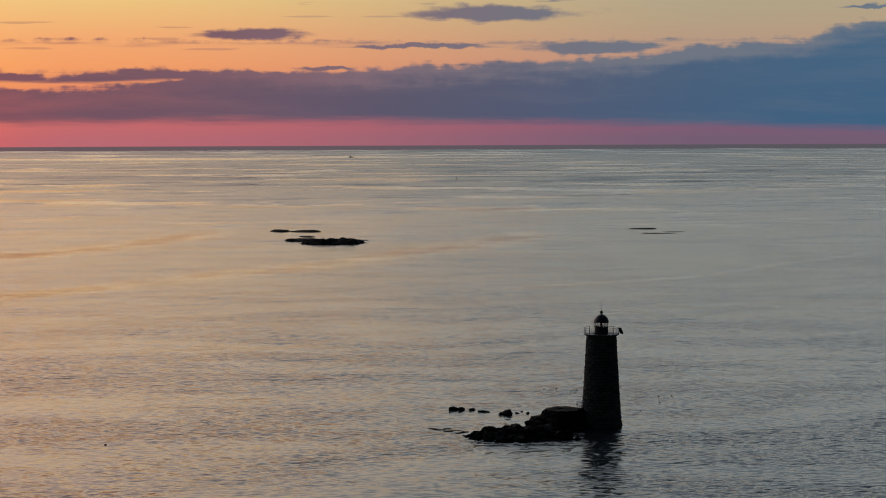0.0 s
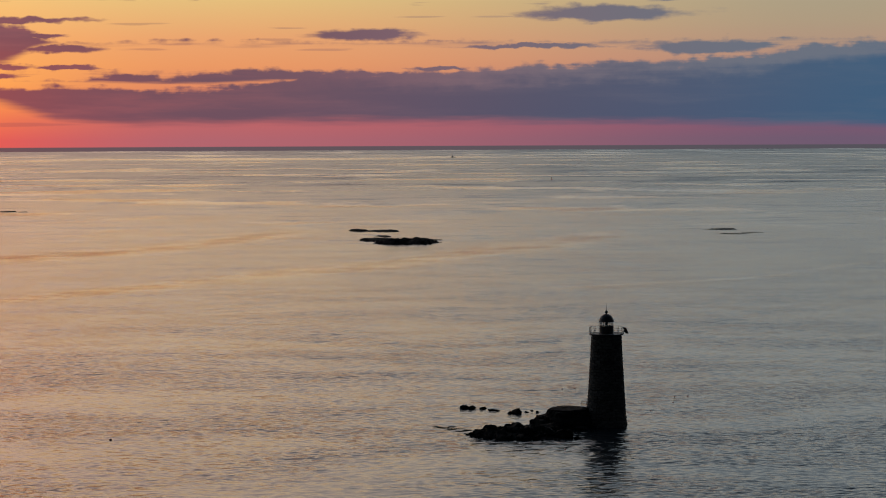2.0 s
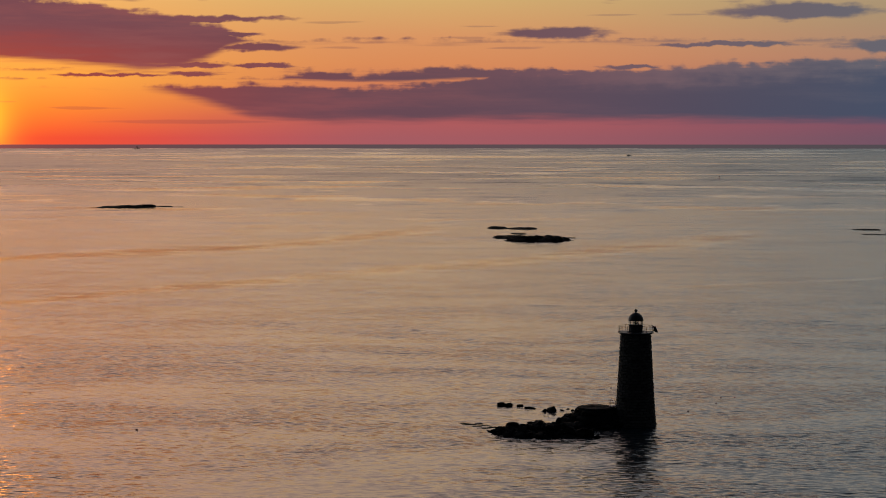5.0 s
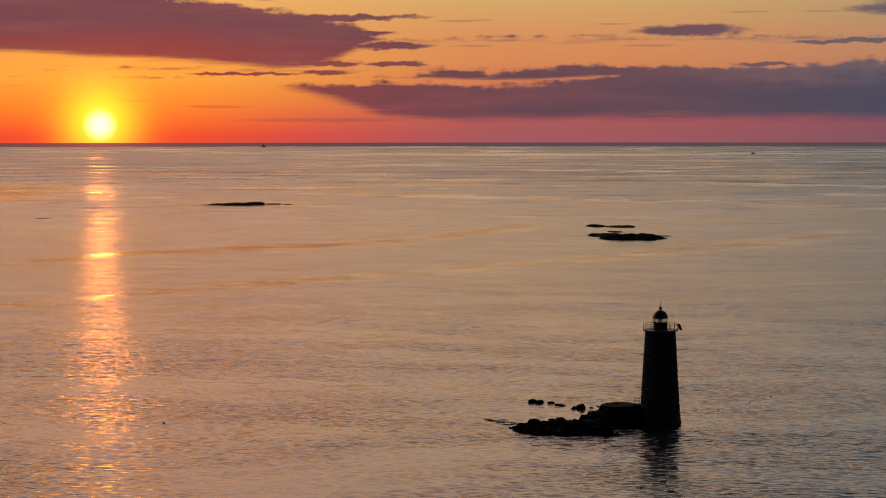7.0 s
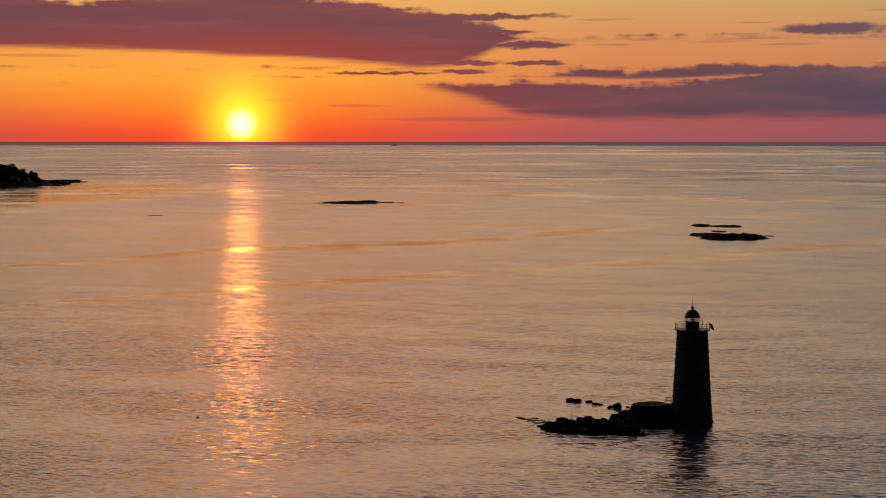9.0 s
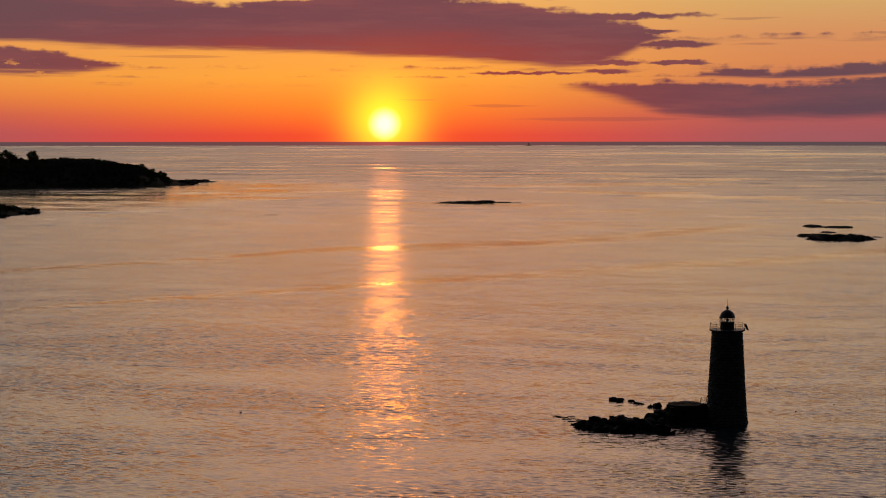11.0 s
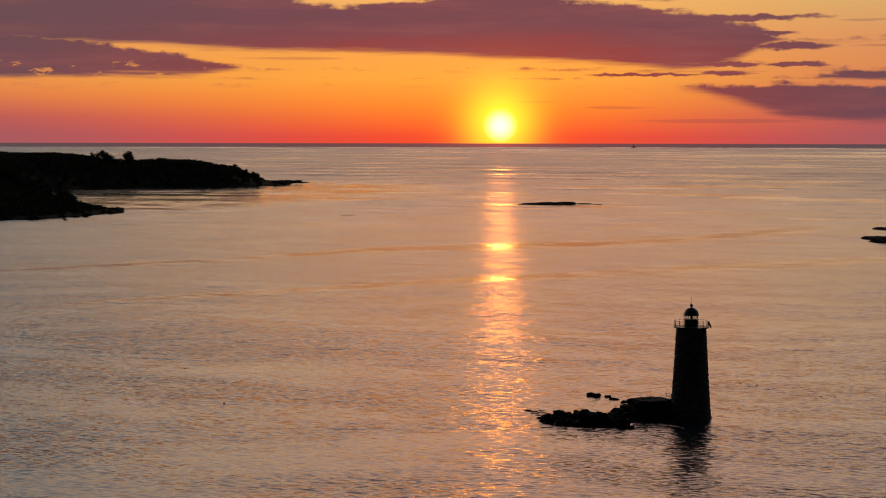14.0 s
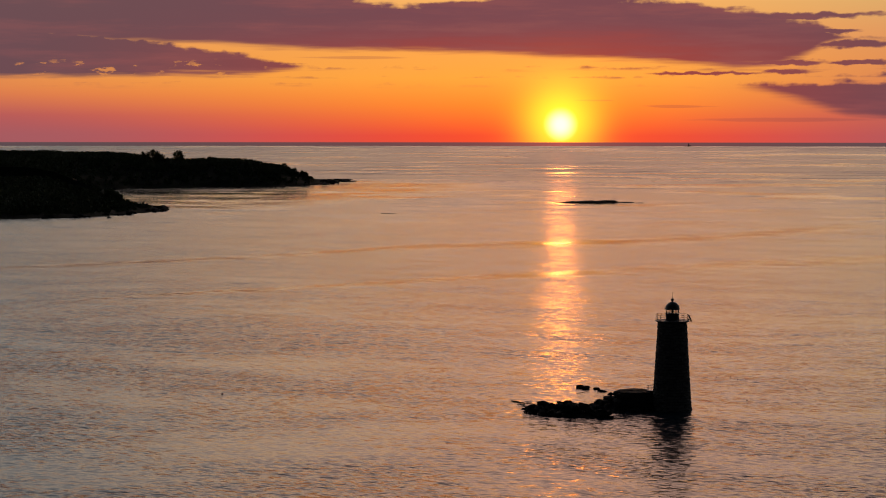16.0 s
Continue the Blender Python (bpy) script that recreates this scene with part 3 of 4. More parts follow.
for z in (18.32, 18.72, 19.12):
    part("gallery_rail", hoop(bmesh.new(), 3.28, z, 0.024), IRON, lighthouse)
# lantern
lantern = part("lantern", lathe([(1.42, 17.97), (1.42, 18.08), (1.34, 18.12), (1.34, 19.25), (1.44, 19.3), (1.44, 19.4), (1.2, 19.42)], 20), IRON, lighthouse, "black ten-sided lantern room")
for i in range(10):
    a = 2 * math.pi * i / 10
    bm = rod(bmesh.new(), (1.3 * math.cos(a), 1.3 * math.sin(a), 19.38), (1.3 * math.cos(a), 1.3 * math.sin(a), 20.22), 0.045, 6)
    part("glazing_bar", bm, IRON, lantern)
    b = a + math.pi / 10
    w = 1.3 * math.sin(math.pi / 10) - 0.05
    bm = box(bmesh.new(), (-0.008, -w, 19.42), (0.008, w, 20.2))
    pane = part("pane", bm, GLASS, lantern)
    pane.matrix_local = Matrix.Rotation(b, 4, "Z") @ Matrix.Translation((1.3 * math.cos(math.pi / 10), 0, 0))
    pane.visible_shadow = False
part("optic", lathe([(0.12, 19.3), (0.14, 19.5), (0.26, 19.56), (0.3, 19.75), (0.26, 19.94), (0.12, 20.0), (0.03, 20.04)], 20), LENS, lantern, "small glass beacon lens", True)
part("pedestal", lathe([(0.3, 17.98), (0.22, 18.2), (0.16, 19.3)], 16), IRON, lantern)
roof = part("dome_roof", lathe([(1.3, 20.16), (1.5, 20.18), (1.52, 20.28), (1.44, 20.34), (1.4, 20.6), (1.26, 20.95), (1.02, 21.27), (0.72, 21.52), (0.42, 21.66), (0.3, 21.7)], 40), IRON, lighthouse, "black domed iron roof", True)
part("vent_ball", lathe([(0.18, 21.68), (0.14, 21.85), (0.24, 21.9), (0.33, 22.05), (0.3, 22.22), (0.16, 22.34), (0.06, 22.4), (0.04, 22.5)], 20), IRON, roof, "", True)
part("lightning_rod", rod(bmesh.new(), (0, 0, 22.4), (0, 0, 23.75), 0.022, 6), IRON, roof)
part("whip_antenna", rod(bmesh.new(), (-1.52, -0.2, 18.0), (-1.52, -0.2, 20.9), 0.02, 6), IRON, lighthouse)
for i in range(20):
    a = 2 * math.pi * i / 20
    if i % 2:
        continue
    bm = rod(bmesh.new(), (1.4 * math.cos(a), 1.4 * math.sin(a), 20.62), (0.45 * math.cos(a), 0.45 * math.sin(a), 21.68), 0.025, 5)
    part("roof_rib", bm, IRON, roof)
# solar panel on the gallery's east side, leaning out
bm = box(bmesh.new(), (-0.42, -0.025, -0.62), (0.42, 0.025, 0.62), 0.012)
solar = part("solar_panel", bm, PANEL, lighthouse, "dark tilted solar panel on the gallery rail")
across, out = Vector((0.5, -0.866, 0.0)), Vector((0.866, 0.5, 0.0))
up_slope = Vector((0, 0, math.cos(radians(24)))) - out * math.sin(radians(24))
solar.matrix_local = Matrix.Translation((3.72, -0.6, 18.52)) @ Matrix((across, up_slope.cross(across), up_slope)).transposed().to_4x4()
bm = bmesh.new()
for x in (-0.46, 0.42):
    box(bm, (x, -0.04, -0.66), (x + 0.04, 0.04, 0.66))
for z in (-0.66, 0.62):
    box(bm, (-0.42, -0.039, z), (0.42, 0.039, z + 0.04))
part("panel_frame", bm, IRON, solar)
bm = rod(bmesh.new(), (3.3, -0.3, 18.0), (3.62, -0.42, 19.15), 0.06)
rod(bm, (3.3, -0.3, 18.25), (3.95, -0.42, 18.3), 0.05)
rod(bm, (3.3, -0.3, 19.05), (3.75, -0.42, 19.0), 0.05)
part("panel_bracket", bm, IRON, lighthouse)
# ---- the old pier beside it ----
rnd = random.Random(5)


def pier_solid(profile, n, seed, wobble):
    bm = bmesh.new()
    rings = []
    for r, z in profile:
        ring = []
        for i in range(n):
            a = 2 * math.pi * i / n
            k = 1 + wobble * noise.noise(Vector((math.cos(a) * 1.4 + seed, math.sin(a) * 1.4, z * 0.35)))
            k += wobble * 0.5 * noise.noise(Vector((math.cos(a) * 5 + seed, math.sin(a) * 5, z * 1.3)))
            ring.append(bm.verts.new((r * k * math.cos(a) * 1.04, r * k * math.sin(a) * 0.95, z + 0.1 * noise.noise(Vector((a * 3, z, seed))))))
        rings.append(ring)
    for a, b in zip(rings, rings[1:]):
        for i in range(n):
            j = (i + 1) % n
            bm.faces.new((a[i], a[j], b[j], b[i]))
    bm.faces.new(rings[-1])
    return bm


pier = tagged(empty("stone_pier", pose(-7.8, -0.4, 0)), "low round stone pier, the stump of an older tower", "pier")
part("pier_wall", pier_solid([(6.3, -1.5), (5.7, 0.0), (5.4, 0.5), (5.1, 1.1), (4.95, 1.6), (4.5, 1.9), (4.1, 2.1), (3.95, 2.5), (3.85, 3.0), (3.75, 3.12)], 90, 3.0, 0.26), ROCK, pier)
cap = part("pier_cap", pier_solid([(3.45, 2.95), (3.6, 3.0), (3.6, 3.34), (3.4, 3.46), (0.3, 3.54)], 72, 3.0, 0.1), ROCK, pier, "dark stone cap")
cap.location.x = 0.2
bridge = tagged(empty("footbridge", pose(-4.3, -0.2, 3.5)), "short steel footbridge with handrails from pier to tower", "bridge")
part("bridge_deck", box(bmesh.new(), (-0.7, -0.6, 0.0), (0.6, 0.6, 0.14), 0.015), STEEL, bridge)
for y in (-0.56, 0.56):
    for x in (-0.6, 0.4):
        part("bridge_post", rod(bmesh.new(), (x, y, 0.13), (x, y, 1.2), 0.035), STEEL, bridge)
    for z in (0.65, 1.18):
        part("handrail", rod(bmesh.new(), (-0.65, y, z), (0.5, y, z), 0.03), STEEL, bridge)

# ---- the rocks round the lighthouse ----
ledge("rock_ledge", -18.0, -11.5, 19.0, 12.0, 1.3, -8, 4, "low dark reef under the heaped boulders beside the lighthouse")
rnd = random.Random(21)
count = 0
while count < 160:
    u, v = rnd.uniform(-1, 1), rnd.uniform(-1, 1)
    if u * u + v * v > 1:
        continue
    x, y = -18.2 + 9.4 * u, -11.6 + 6.2 * v - 0.22 * 9.4 * u * 0.4
    s = rnd.choice((0.5, 0.65, 0.8, 1.0, 1.25)) * (1.15 - 0.35 * (u * u + v * v))
    z = 0.15 + 1.3 * (1 - u * u - v * v) * rnd.uniform(0.4, 1.15)
    boulder(x, y, z, s * rnd.uniform(0.9, 1.4), s * rnd.uniform(0.9, 1.3), s * rnd.uniform(0.65, 0.95), 100 + count)
    count += 1
NEAR_ROCKS = ((-10.4, -15.6, 0.5, 1.8, 1.6, 1.3), (-12.6, -13.0, 0.6, 1.5, 1.3, 1.1), (-13.4, -3.5, 0.7, 1.5, 1.5, 1.5), (-13.6, -0.5, 0.6, 1.3, 1.4, 1.4), (-12.4, 0.6, 1.1, 1.3, 1.3, 1.2), (-12.0, -2.6, 1.2, 1.3, 1.2, 1.2), (-14.8, -2.0, 0.5, 1.5, 1.2, 1.2), (-13.0, -1.6, 1.7, 1.2, 1.1, 0.9), (-14.2, 1.2, 0.4, 1.1, 1.0, 0.8),
              (-13.2, 2.6, 0.5, 1.4, 1.4, 1.3), (-11.8, -6.4, 0.5, 1.9, 1.5, 1.2), (-8.2, -16.8, 0.1, 0.8, 0.7, 0.4), (-4.9, -4.6, 0.2, 1.2, 1.0, 0.8), (-5.8, -6.2, 0.2, 1.3, 1.0, 0.7), (-8.6, -8.0, 0.1, 1.3, 1.0, 0.6), (-27.4, -9.6, 0.05, 1.3, 0.8, 0.5))
for i, (x, y, z, sx, sy, sz) in enumerate(NEAR_ROCKS):
    boulder(x, y, z, sx, sy, sz, 300 + i)
OUTER_ROCKS = ((-25.7, 25.2, 0.2, 1.0, 0.9, 0.85), (-24.3, 24.5, 0.2, 1.4, 0.9, 0.7), (-21.9, 24.6, 0.15, 0.8, 0.6, 0.5), (-20.0, 21.6, 0.1, 1.3, 0.8, 0.5), (-19.0, 21.2, 0.05, 0.7, 0.5, 0.35),
               (-17.1, 17.6, 0.15, 0.95, 0.8, 0.65), (-15.5, 17.4, 0.35, 1.35, 1.2, 1.1), (-13.4, 18.6, 0.1, 0.6, 0.6, 0.4), (-12.2, 20.2, 0.05, 0.7, 0.6, 0.35), (-11.2, 18.4, 0.1, 0.5, 0.5, 0.4))
for i, (x, y, z, sx, sy, sz) in enumerate(OUTER_ROCKS):
    boulder(x, y, z - 0.08, sx * 1.1, sy, sz * 0.8, 340 + i, "rock", "small dark rock awash near the lighthouse", "rocks awash off the pier")
ledge("rock_ledge", -31.8, -1.0, 3.6, 1.3, 0.12, -18, 12, "thin weedy ledge just breaking the surface", 3.0, mat=WEED)
ledge("rock_ledge", -28.9, -2.6, 2.6, 1.2, 0.1, -12, 13, "thin weedy ledge just breaking the surface", 3.0, mat=WEED)
for x, y, length, width, turn, seed in ((-30.6, -3.4, 2.4, 1.6, -8, 14), (-29.0, -5.6, 2.8, 1.4, 6, 15), (-33.2, 0.4, 2.0, 1.0, -14, 16), (-27.6, -4.6, 2.0, 1.5, -4, 17), (-30.2, 0.2, 1.8, 1.0, -10, 18)):
    ledge("rock_ledge", x, y, length, width, 0.13, turn, seed, "thin weedy ledge just breaking the surface", 3.0, mat=WEED)

# ---- the outer skerries ----
ledge("skerry", -5.0, 664.0, 34.0, 34.0, 3.0, -4, 31, "flat-topped dark skerry standing bare above the water", 1.7, 0.25)
ledge("skerry", 13.5, 694.0, 7.0, 8.0, 0.4, 0, 32, "sliver of ledge awash beside a skerry", 1.5)
ledge("skerry", -17.0, 692.0, 21.0, 22.0, 1.9, 8, 33, "low dark skerry beside a larger one")
ledge("skerry", -26.0, 806.0, 11.0, 22.0, 1.6, 0, 35, "small humped dark skerry on the open sea")
ledge("skerry", -11.0, 800.0, 19.0, 20.0, 1.1, -6, 37, "small low dark skerry on the open sea")
ledge("skerry", -14.0, 738.0, 9.0, 14.0, 0.7, 0, 39, "sliver of ledge awash between two skerries")
ledge("skerry", 195.0, 792.0, 18.0, 10.0, 0.7, -4, 41, "thin ledge awash on the open sea", 2.2, 0.2)
ledge("skerry", 191.0, 735.0, 20.0, 8.0, 0.32, -10, 43, "weedy ledge barely breaking the surface", 2.5, mat=WEED)
ledge("skerry", 205.0, 752.0, 14.0, 6.0, 0.25, -6, 44, "weedy ledge barely breaking the surface", 2.5, mat=WEED)
ledge("skerry", -325.0, 1150.0, 44.0, 30.0, 1.9, 0, 45, "long low dark skerry", 1.3, 0.42)
ledge("skerry", -306.0, 1158.0, 15.0, 12.0, 2.6, 4, 52, "humped rock on the end of a long skerry", 2.0)
ledge("skerry", -293.0, 1164.0, 13.0, 9.0, 0.9, 6, 53, "broken tail of a long skerry", 2.5)
ledge("skerry", -281.0, 1160.0, 8.0, 7.0, 0.5, 0, 54, "broken tail of a long skerry", 2.5)
ledge("skerry", -400.0, 892.0, 11.0, 9.0, 0.3, 6, 47, "thin ledge awash off the headland", mat=WEED)
ledge("skerry", -724.0, 1337.0, 10.0, 12.0, 1.3, 6, 49, "small rock in the cove")

# ---- the wooded headland ----
SHORE = ((-2600, 200), (-950, 560), (-650, 690), (-590, 738), (-568, 762), (-566, 806), (-572, 870), (-582, 893), (-605, 926), (-632, 951), (-692, 1036), (-842, 1262),
         (-874, 1318), (-868, 1385), (-818, 1459), (-753, 1489), (-730, 1547), (-742, 1640), (-756, 1726), (-782, 1754), (-900, 1810), (-1150, 1960), (-1500, 2250), (-2600, 2600))
SH = np.array(SHORE, float)


def shore_gap(px, py):
    """Distance to the shoreline, positive on land (arrays)."""
    best, inside = np.full(px.shape, 1e9), np.zeros(px.shape, bool)
    for (x0, y0), (x1, y1) in zip(SH, np.roll(SH, -1, 0)):
        dx, dy = x1 - x0, y1 - y0
        t = np.clip(((px - x0) * dx + (py - y0) * dy) / (dx * dx + dy * dy), 0, 1)
        best = np.minimum(best, np.hypot(px - x0 - t * dx, py - y0 - t * dy))
        cross = ((y0 > py) != (y1 > py)) & (px < dx * (py - y0) / (dy if dy else 1e-9) + x0)
        inside ^= cross
    return np.where(inside, best, -best)


def land_height(px, py):
    gap = shore_gap(px, py)
    wob = np.array([noise.noise(Vector((x * 0.02, y * 0.02, 1.0))) + 0.5 * noise.noise(Vector((x * 0.07, y * 0.07, 2.0))) for x, y in zip(px.ravel(), py.ravel())]).reshape(px.shape)
    wide_wob = np.array([noise.noise(Vector((x * 0.014, y * 0.014, 4.0))) for x, y in zip(px.ravel(), py.ravel())]).reshape(px.shape)
    gap = gap + wob * 7 + 4
    crown = np.interp(-px - 0.5 * (py - 1550), [640, 690, 731, 755, 771, 793, 817, 851, 878, 931, 950, 975, 1040, 1500], [1.5, 3.0, 6.0, 11.5, 15.0, 17.5, 20.5, 22.5, 20.0, 19.0, 23.0, 26.5, 26.0, 28.0])
    crown = np.where(py < 1150, np.interp(-px, [560, 600, 640, 720, 1000, 1500], [1.6, 3.0, 6.0, 9.0, 14.0, 22.0]), crown)
    rise = 1.8 * np.clip(gap / 7, -1.5, 1) + (crown - 1.8) * np.clip((gap - 5) / 60, 0, 1) ** 0.8
    return np.where(gap > -8, rise + 0.35 * wob + 2.2 * np.clip(gap / 60, 0, 1) * wide_wob, -3.0), gap


gx, gy = np.meshgrid(np.arange(-1750, -540, 11.0), np.arange(520, 2200, 11.0))
gz, gg = land_height(gx, gy)
bm = bmesh.new()
ids = {}
for j in range(gx.shape[0]):
    for i in range(gx.shape[1]):
        if gg[j, i] > -30:
            ids[j, i] = bm.verts.new((gx[j, i], gy[j, i], gz[j, i]))
for (j, i), v in ids.items():
    q = [ids.get(k) for k in ((j, i), (j, i + 1), (j + 1, i + 1), (j + 1, i))]
    if all(q):
        bm.faces.new(q)
tagged(part("ground", bm, SOIL), "dark headland with a rocky shore", "headland", kind="structure")
for i in range(130):
    k = rnd.randrange(2, 18)
    f_ = rnd.random()
    x, y = SH[k] * (1 - f_) + SH[k + 1] * f_
    s = rnd.uniform(1.0, 3.0)
    boulder(x + rnd.uniform(-4, 6), y + rnd.uniform(-5, 5), 0.3, s * 1.4, s * 1.2, s * 0.75, 500 + i, "shore_rock", "dark boulder on the headland's shore", "rocks along the headland shore")
TIP = ((-756, 1744, 0.4, 7, 6, 2.2), (-748, 1758, 0.3, 6, 6, 1.7), (-768, 1748, 0.5, 8, 7, 2.8), (-738, 1766, 0.2, 5, 5, 1.1), (-590, 921, 0.3, 5, 4, 1.7), (-568, 873, 0.2, 4, 3, 1.0), (-600, 937, 0.3, 5, 4, 1.6), (-546, 757, 0.1, 3.5, 2.5, 0.8),
       (-580, 898, 0.4, 5, 4, 1.6), (-566, 800, 0.2, 3, 3, 1.0), (-585, 745, 0.2, 4, 3, 1.0), (-729, 1776, 0.1, 4, 5, 0.9), (-770, 1730, 1.2, 6, 5, 3.0), (-762, 1748, 0.8, 5, 4, 2.4), (-779, 1722, 1.6, 6, 5, 3.2), (-744, 1756, 0.4, 4, 4, 1.7), (-752, 1738, 0.6, 5, 4, 1.9))
for i, (x, y, z, sx, sy, sz) in enumerate(TIP):
    boulder(x, y, z, sx, sy, sz, 600 + i, "shore_rock", "large dark rock at a point of the shore", "rocks along the headland shore")
for i in range(80):
    f_ = rnd.random()
    x, y = -722 - 60 * f_ * rnd.random() - 10 * rnd.random(), 1560 + 205 * rnd.random()
    s = rnd.uniform(1.8, 5.5)
    z = float(land_height(np.array([[x]]), np.array([[y]]))[0][0, 0])
    if z > -1.0 and x + 0.45 * (y - 1600) > -764:
        boulder(x, y, z, s * 1.5, s * 1.3, s * 0.6, 640 + i, "shore_rock", "bare dark rock on the low point", "rocks along the headland shore")


def crown_bm(seed, radius, height, base, leaves):
    """Many small leaf sprays set in uneven clumps."""
    rnd = random.Random(seed)
    clumps = []
    for _ in range(13):
        a, r = rnd.uniform(0, 6.283), radius * math.sqrt(rnd.random()) * 0.8
        h = base + height * rnd.uniform(0.12, 0.92)
        r *= 1.0 - 0.55 * abs((h - base) / height - 0.42)
        clumps.append((Vector((r * math.cos(a), r * math.sin(a), h)), radius * rnd.uniform(0.22, 0.42)))
    vs, fs = [], []
    for i in range(leaves):
        c, s = clumps[i % len(clumps)]
        p = c + Vector((rnd.gauss(0, 0.5), rnd.gauss(0, 0.5), rnd.gauss(0, 0.42))) * s
        n = Vector((rnd.gauss(0, 1), rnd.gauss(0, 1), rnd.gauss(0, 1))).normalized()
        t = n.orthogonal().normalized()
        b = n.cross(t)
        w = radius * rnd.uniform(0.04, 0.085)
        k = len(vs)
        vs += [p - t * w - b * w * 0.6, p + t * w - b * w * 0.7, p + t * w * 0.8 + b * w * 0.6, p - t * w * 0.9 + b * w * 0.7]
        fs.append((k, k + 1, k + 2, k + 3))
    return vs, fs


def tree_meshes(seed, tall, wide, leaves):
    bm = bmesh.new()
    rnd = random.Random(seed)
    rings = lathe([(0.035 * tall, -0.6), (0.024 * tall, 0.12 * tall), (0.018 * tall, 0.45 * tall), (0.006 * tall, 0.85 * tall)], 8, bm=bm)
    for _ in range(6):
        a, h = rnd.uniform(0, 6.28), rnd.uniform(0.25, 0.6) * tall
        rod(rings, (0, 0, h), (wide * 0.55 * math.cos(a), wide * 0.55 * math.sin(a), h + tall * rnd.uniform(0.12, 0.3)), 0.009 * tall, 5)
    trunk = bpy.data.meshes.new("trunk")
    bm.to_mesh(trunk)
    bm.free()
    trunk.materials.append(BARK)
    crown = bpy.data.meshes.new("crown")
    vs, fs = crown_bm(seed + 50, wide, tall * 0.78, tall * 0.24, leaves)
    crown.from_pydata(vs, [], fs)
    crown.materials.append(FOLIAGE)
    return trunk, crown


TREES = [tree_meshes(s, tall, wide, 1700) for s, tall, wide in ((1, 9.0, 3.6), (2, 8.0, 4.0), (3, 10.0, 3.8), (4, 7.0, 3.6), (5, 9.5, 4.6))]


def ground_at(x, y):
    return float(land_height(np.array([[x]]), np.array([[y]]))[0][0, 0])


def tree(x, y, kind, size, label="dark round-crowned tree in the headland wood", z=None):
    trunk, crown = TREES[kind]
    ob = empty("tree", Matrix.LocRotScale((x, y, ground_at(x, y) if z is None else z), Euler((0, 0, x * 1.7 + y)), (size, size, size)))
    for name, me in (("trunk", trunk), ("crown", crown)):
        c = new(name, me)
        c.parent = ob
    return tagged(ob, label, "tree", "trees on the headland")


rnd = random.Random(77)
gen = np.random.default_rng(77)
tx, ty = gen.uniform(-1500, -570, 30000), gen.uniform(700, 2050, 30000)
tz, tg = land_height(tx, ty)
keep = (tg > 8) & (tz > 1.5) & (tg < np.where(ty < 1150, 150, 230)) & ((ty < 1300) | (tx + 0.45 * (ty - 1600) < -756))
tx, ty, tz, tg = tx[keep], ty[keep], tz[keep], tg[keep]
size = np.minimum(1.0, 0.25 + tg / 70) * gen.uniform(0.7, 0.95, len(tx)) * (1.0 + 0.5 * np.array([noise.noise(Vector((x * 0.02, y * 0.02, 7.0))) for x, y in zip(tx, ty)]))
size *= np.where(ty > 1300, np.clip(0.3 + (-756 - tx - 0.45 * (ty - 1600)) / 45, 0.3, 1.0), 1.0)
lone = (gen.random(len(tx)) < 0.25) & (tg < 60)
lone[np.nonzero(lone)[0][230:]] = False
for x, y, z, s in zip(tx[lone], ty[lone], tz[lone], size[lone]):
    tree(float(x), float(y), rnd.randrange(5), float(s) * 0.8, z=float(z))
# the closed wood: sprays of leaves in uneven domes
wx, wy, wz, ws = tx[~lone][:8200], ty[~lone][:8200], tz[~lone][:8200], size[~lone][:8200]
LEAVES = 70
n_w = len(wx) * LEAVES
up_ = gen.uniform(0, 1, n_w)
ang = gen.uniform(0, 2 * np.pi, n_w)
wide_ = np.sqrt(1 - up_ ** 2) * gen.uniform(0.55, 1.0, n_w)
ws = np.repeat(ws, LEAVES)
core = np.stack([np.repeat(wx, LEAVES) + 4.4 * ws * wide_ * np.cos(ang), np.repeat(wy, LEAVES) + 4.4 * ws * wide_ * np.sin(ang),
                 np.repeat(wz, LEAVES) + ws * (0.6 + 6.6 * up_ * gen.uniform(0.75, 1.0, n_w))], 1)
t_ = gen.normal(size=(n_w, 3))
t_ /= np.linalg.norm(t_, axis=1)[:, None]
b_v = np.cross(t_, gen.normal(size=(n_w, 3)))
b_v /= np.linalg.norm(b_v, axis=1)[:, None]
w_l = (gen.uniform(0.45, 0.9, n_w) * (0.5 + 0.5 * ws))[:, None]
quads = np.stack([core - t_ * w_l - b_v * w_l * 0.6, core + t_ * w_l - b_v * w_l * 0.7, core + t_ * w_l * 0.8 + b_v * w_l * 0.6, core - t_ * w_l * 0.9 + b_v * w_l * 0.7], 1)
me = bpy.data.meshes.new("wood")
me.from_pydata(quads.reshape(-1, 3).tolist(), [], np.arange(4 * n_w).reshape(-1, 4).tolist())
me.materials.append(FOLIAGE)
tagged(new("wood", me), "dense dark wood covering the headland", "wood", kind="stuff")

# ---- far marks on the water ----
def sea_at(x, y):
    return sea_height(math.hypot(x, y - EYE_Y))


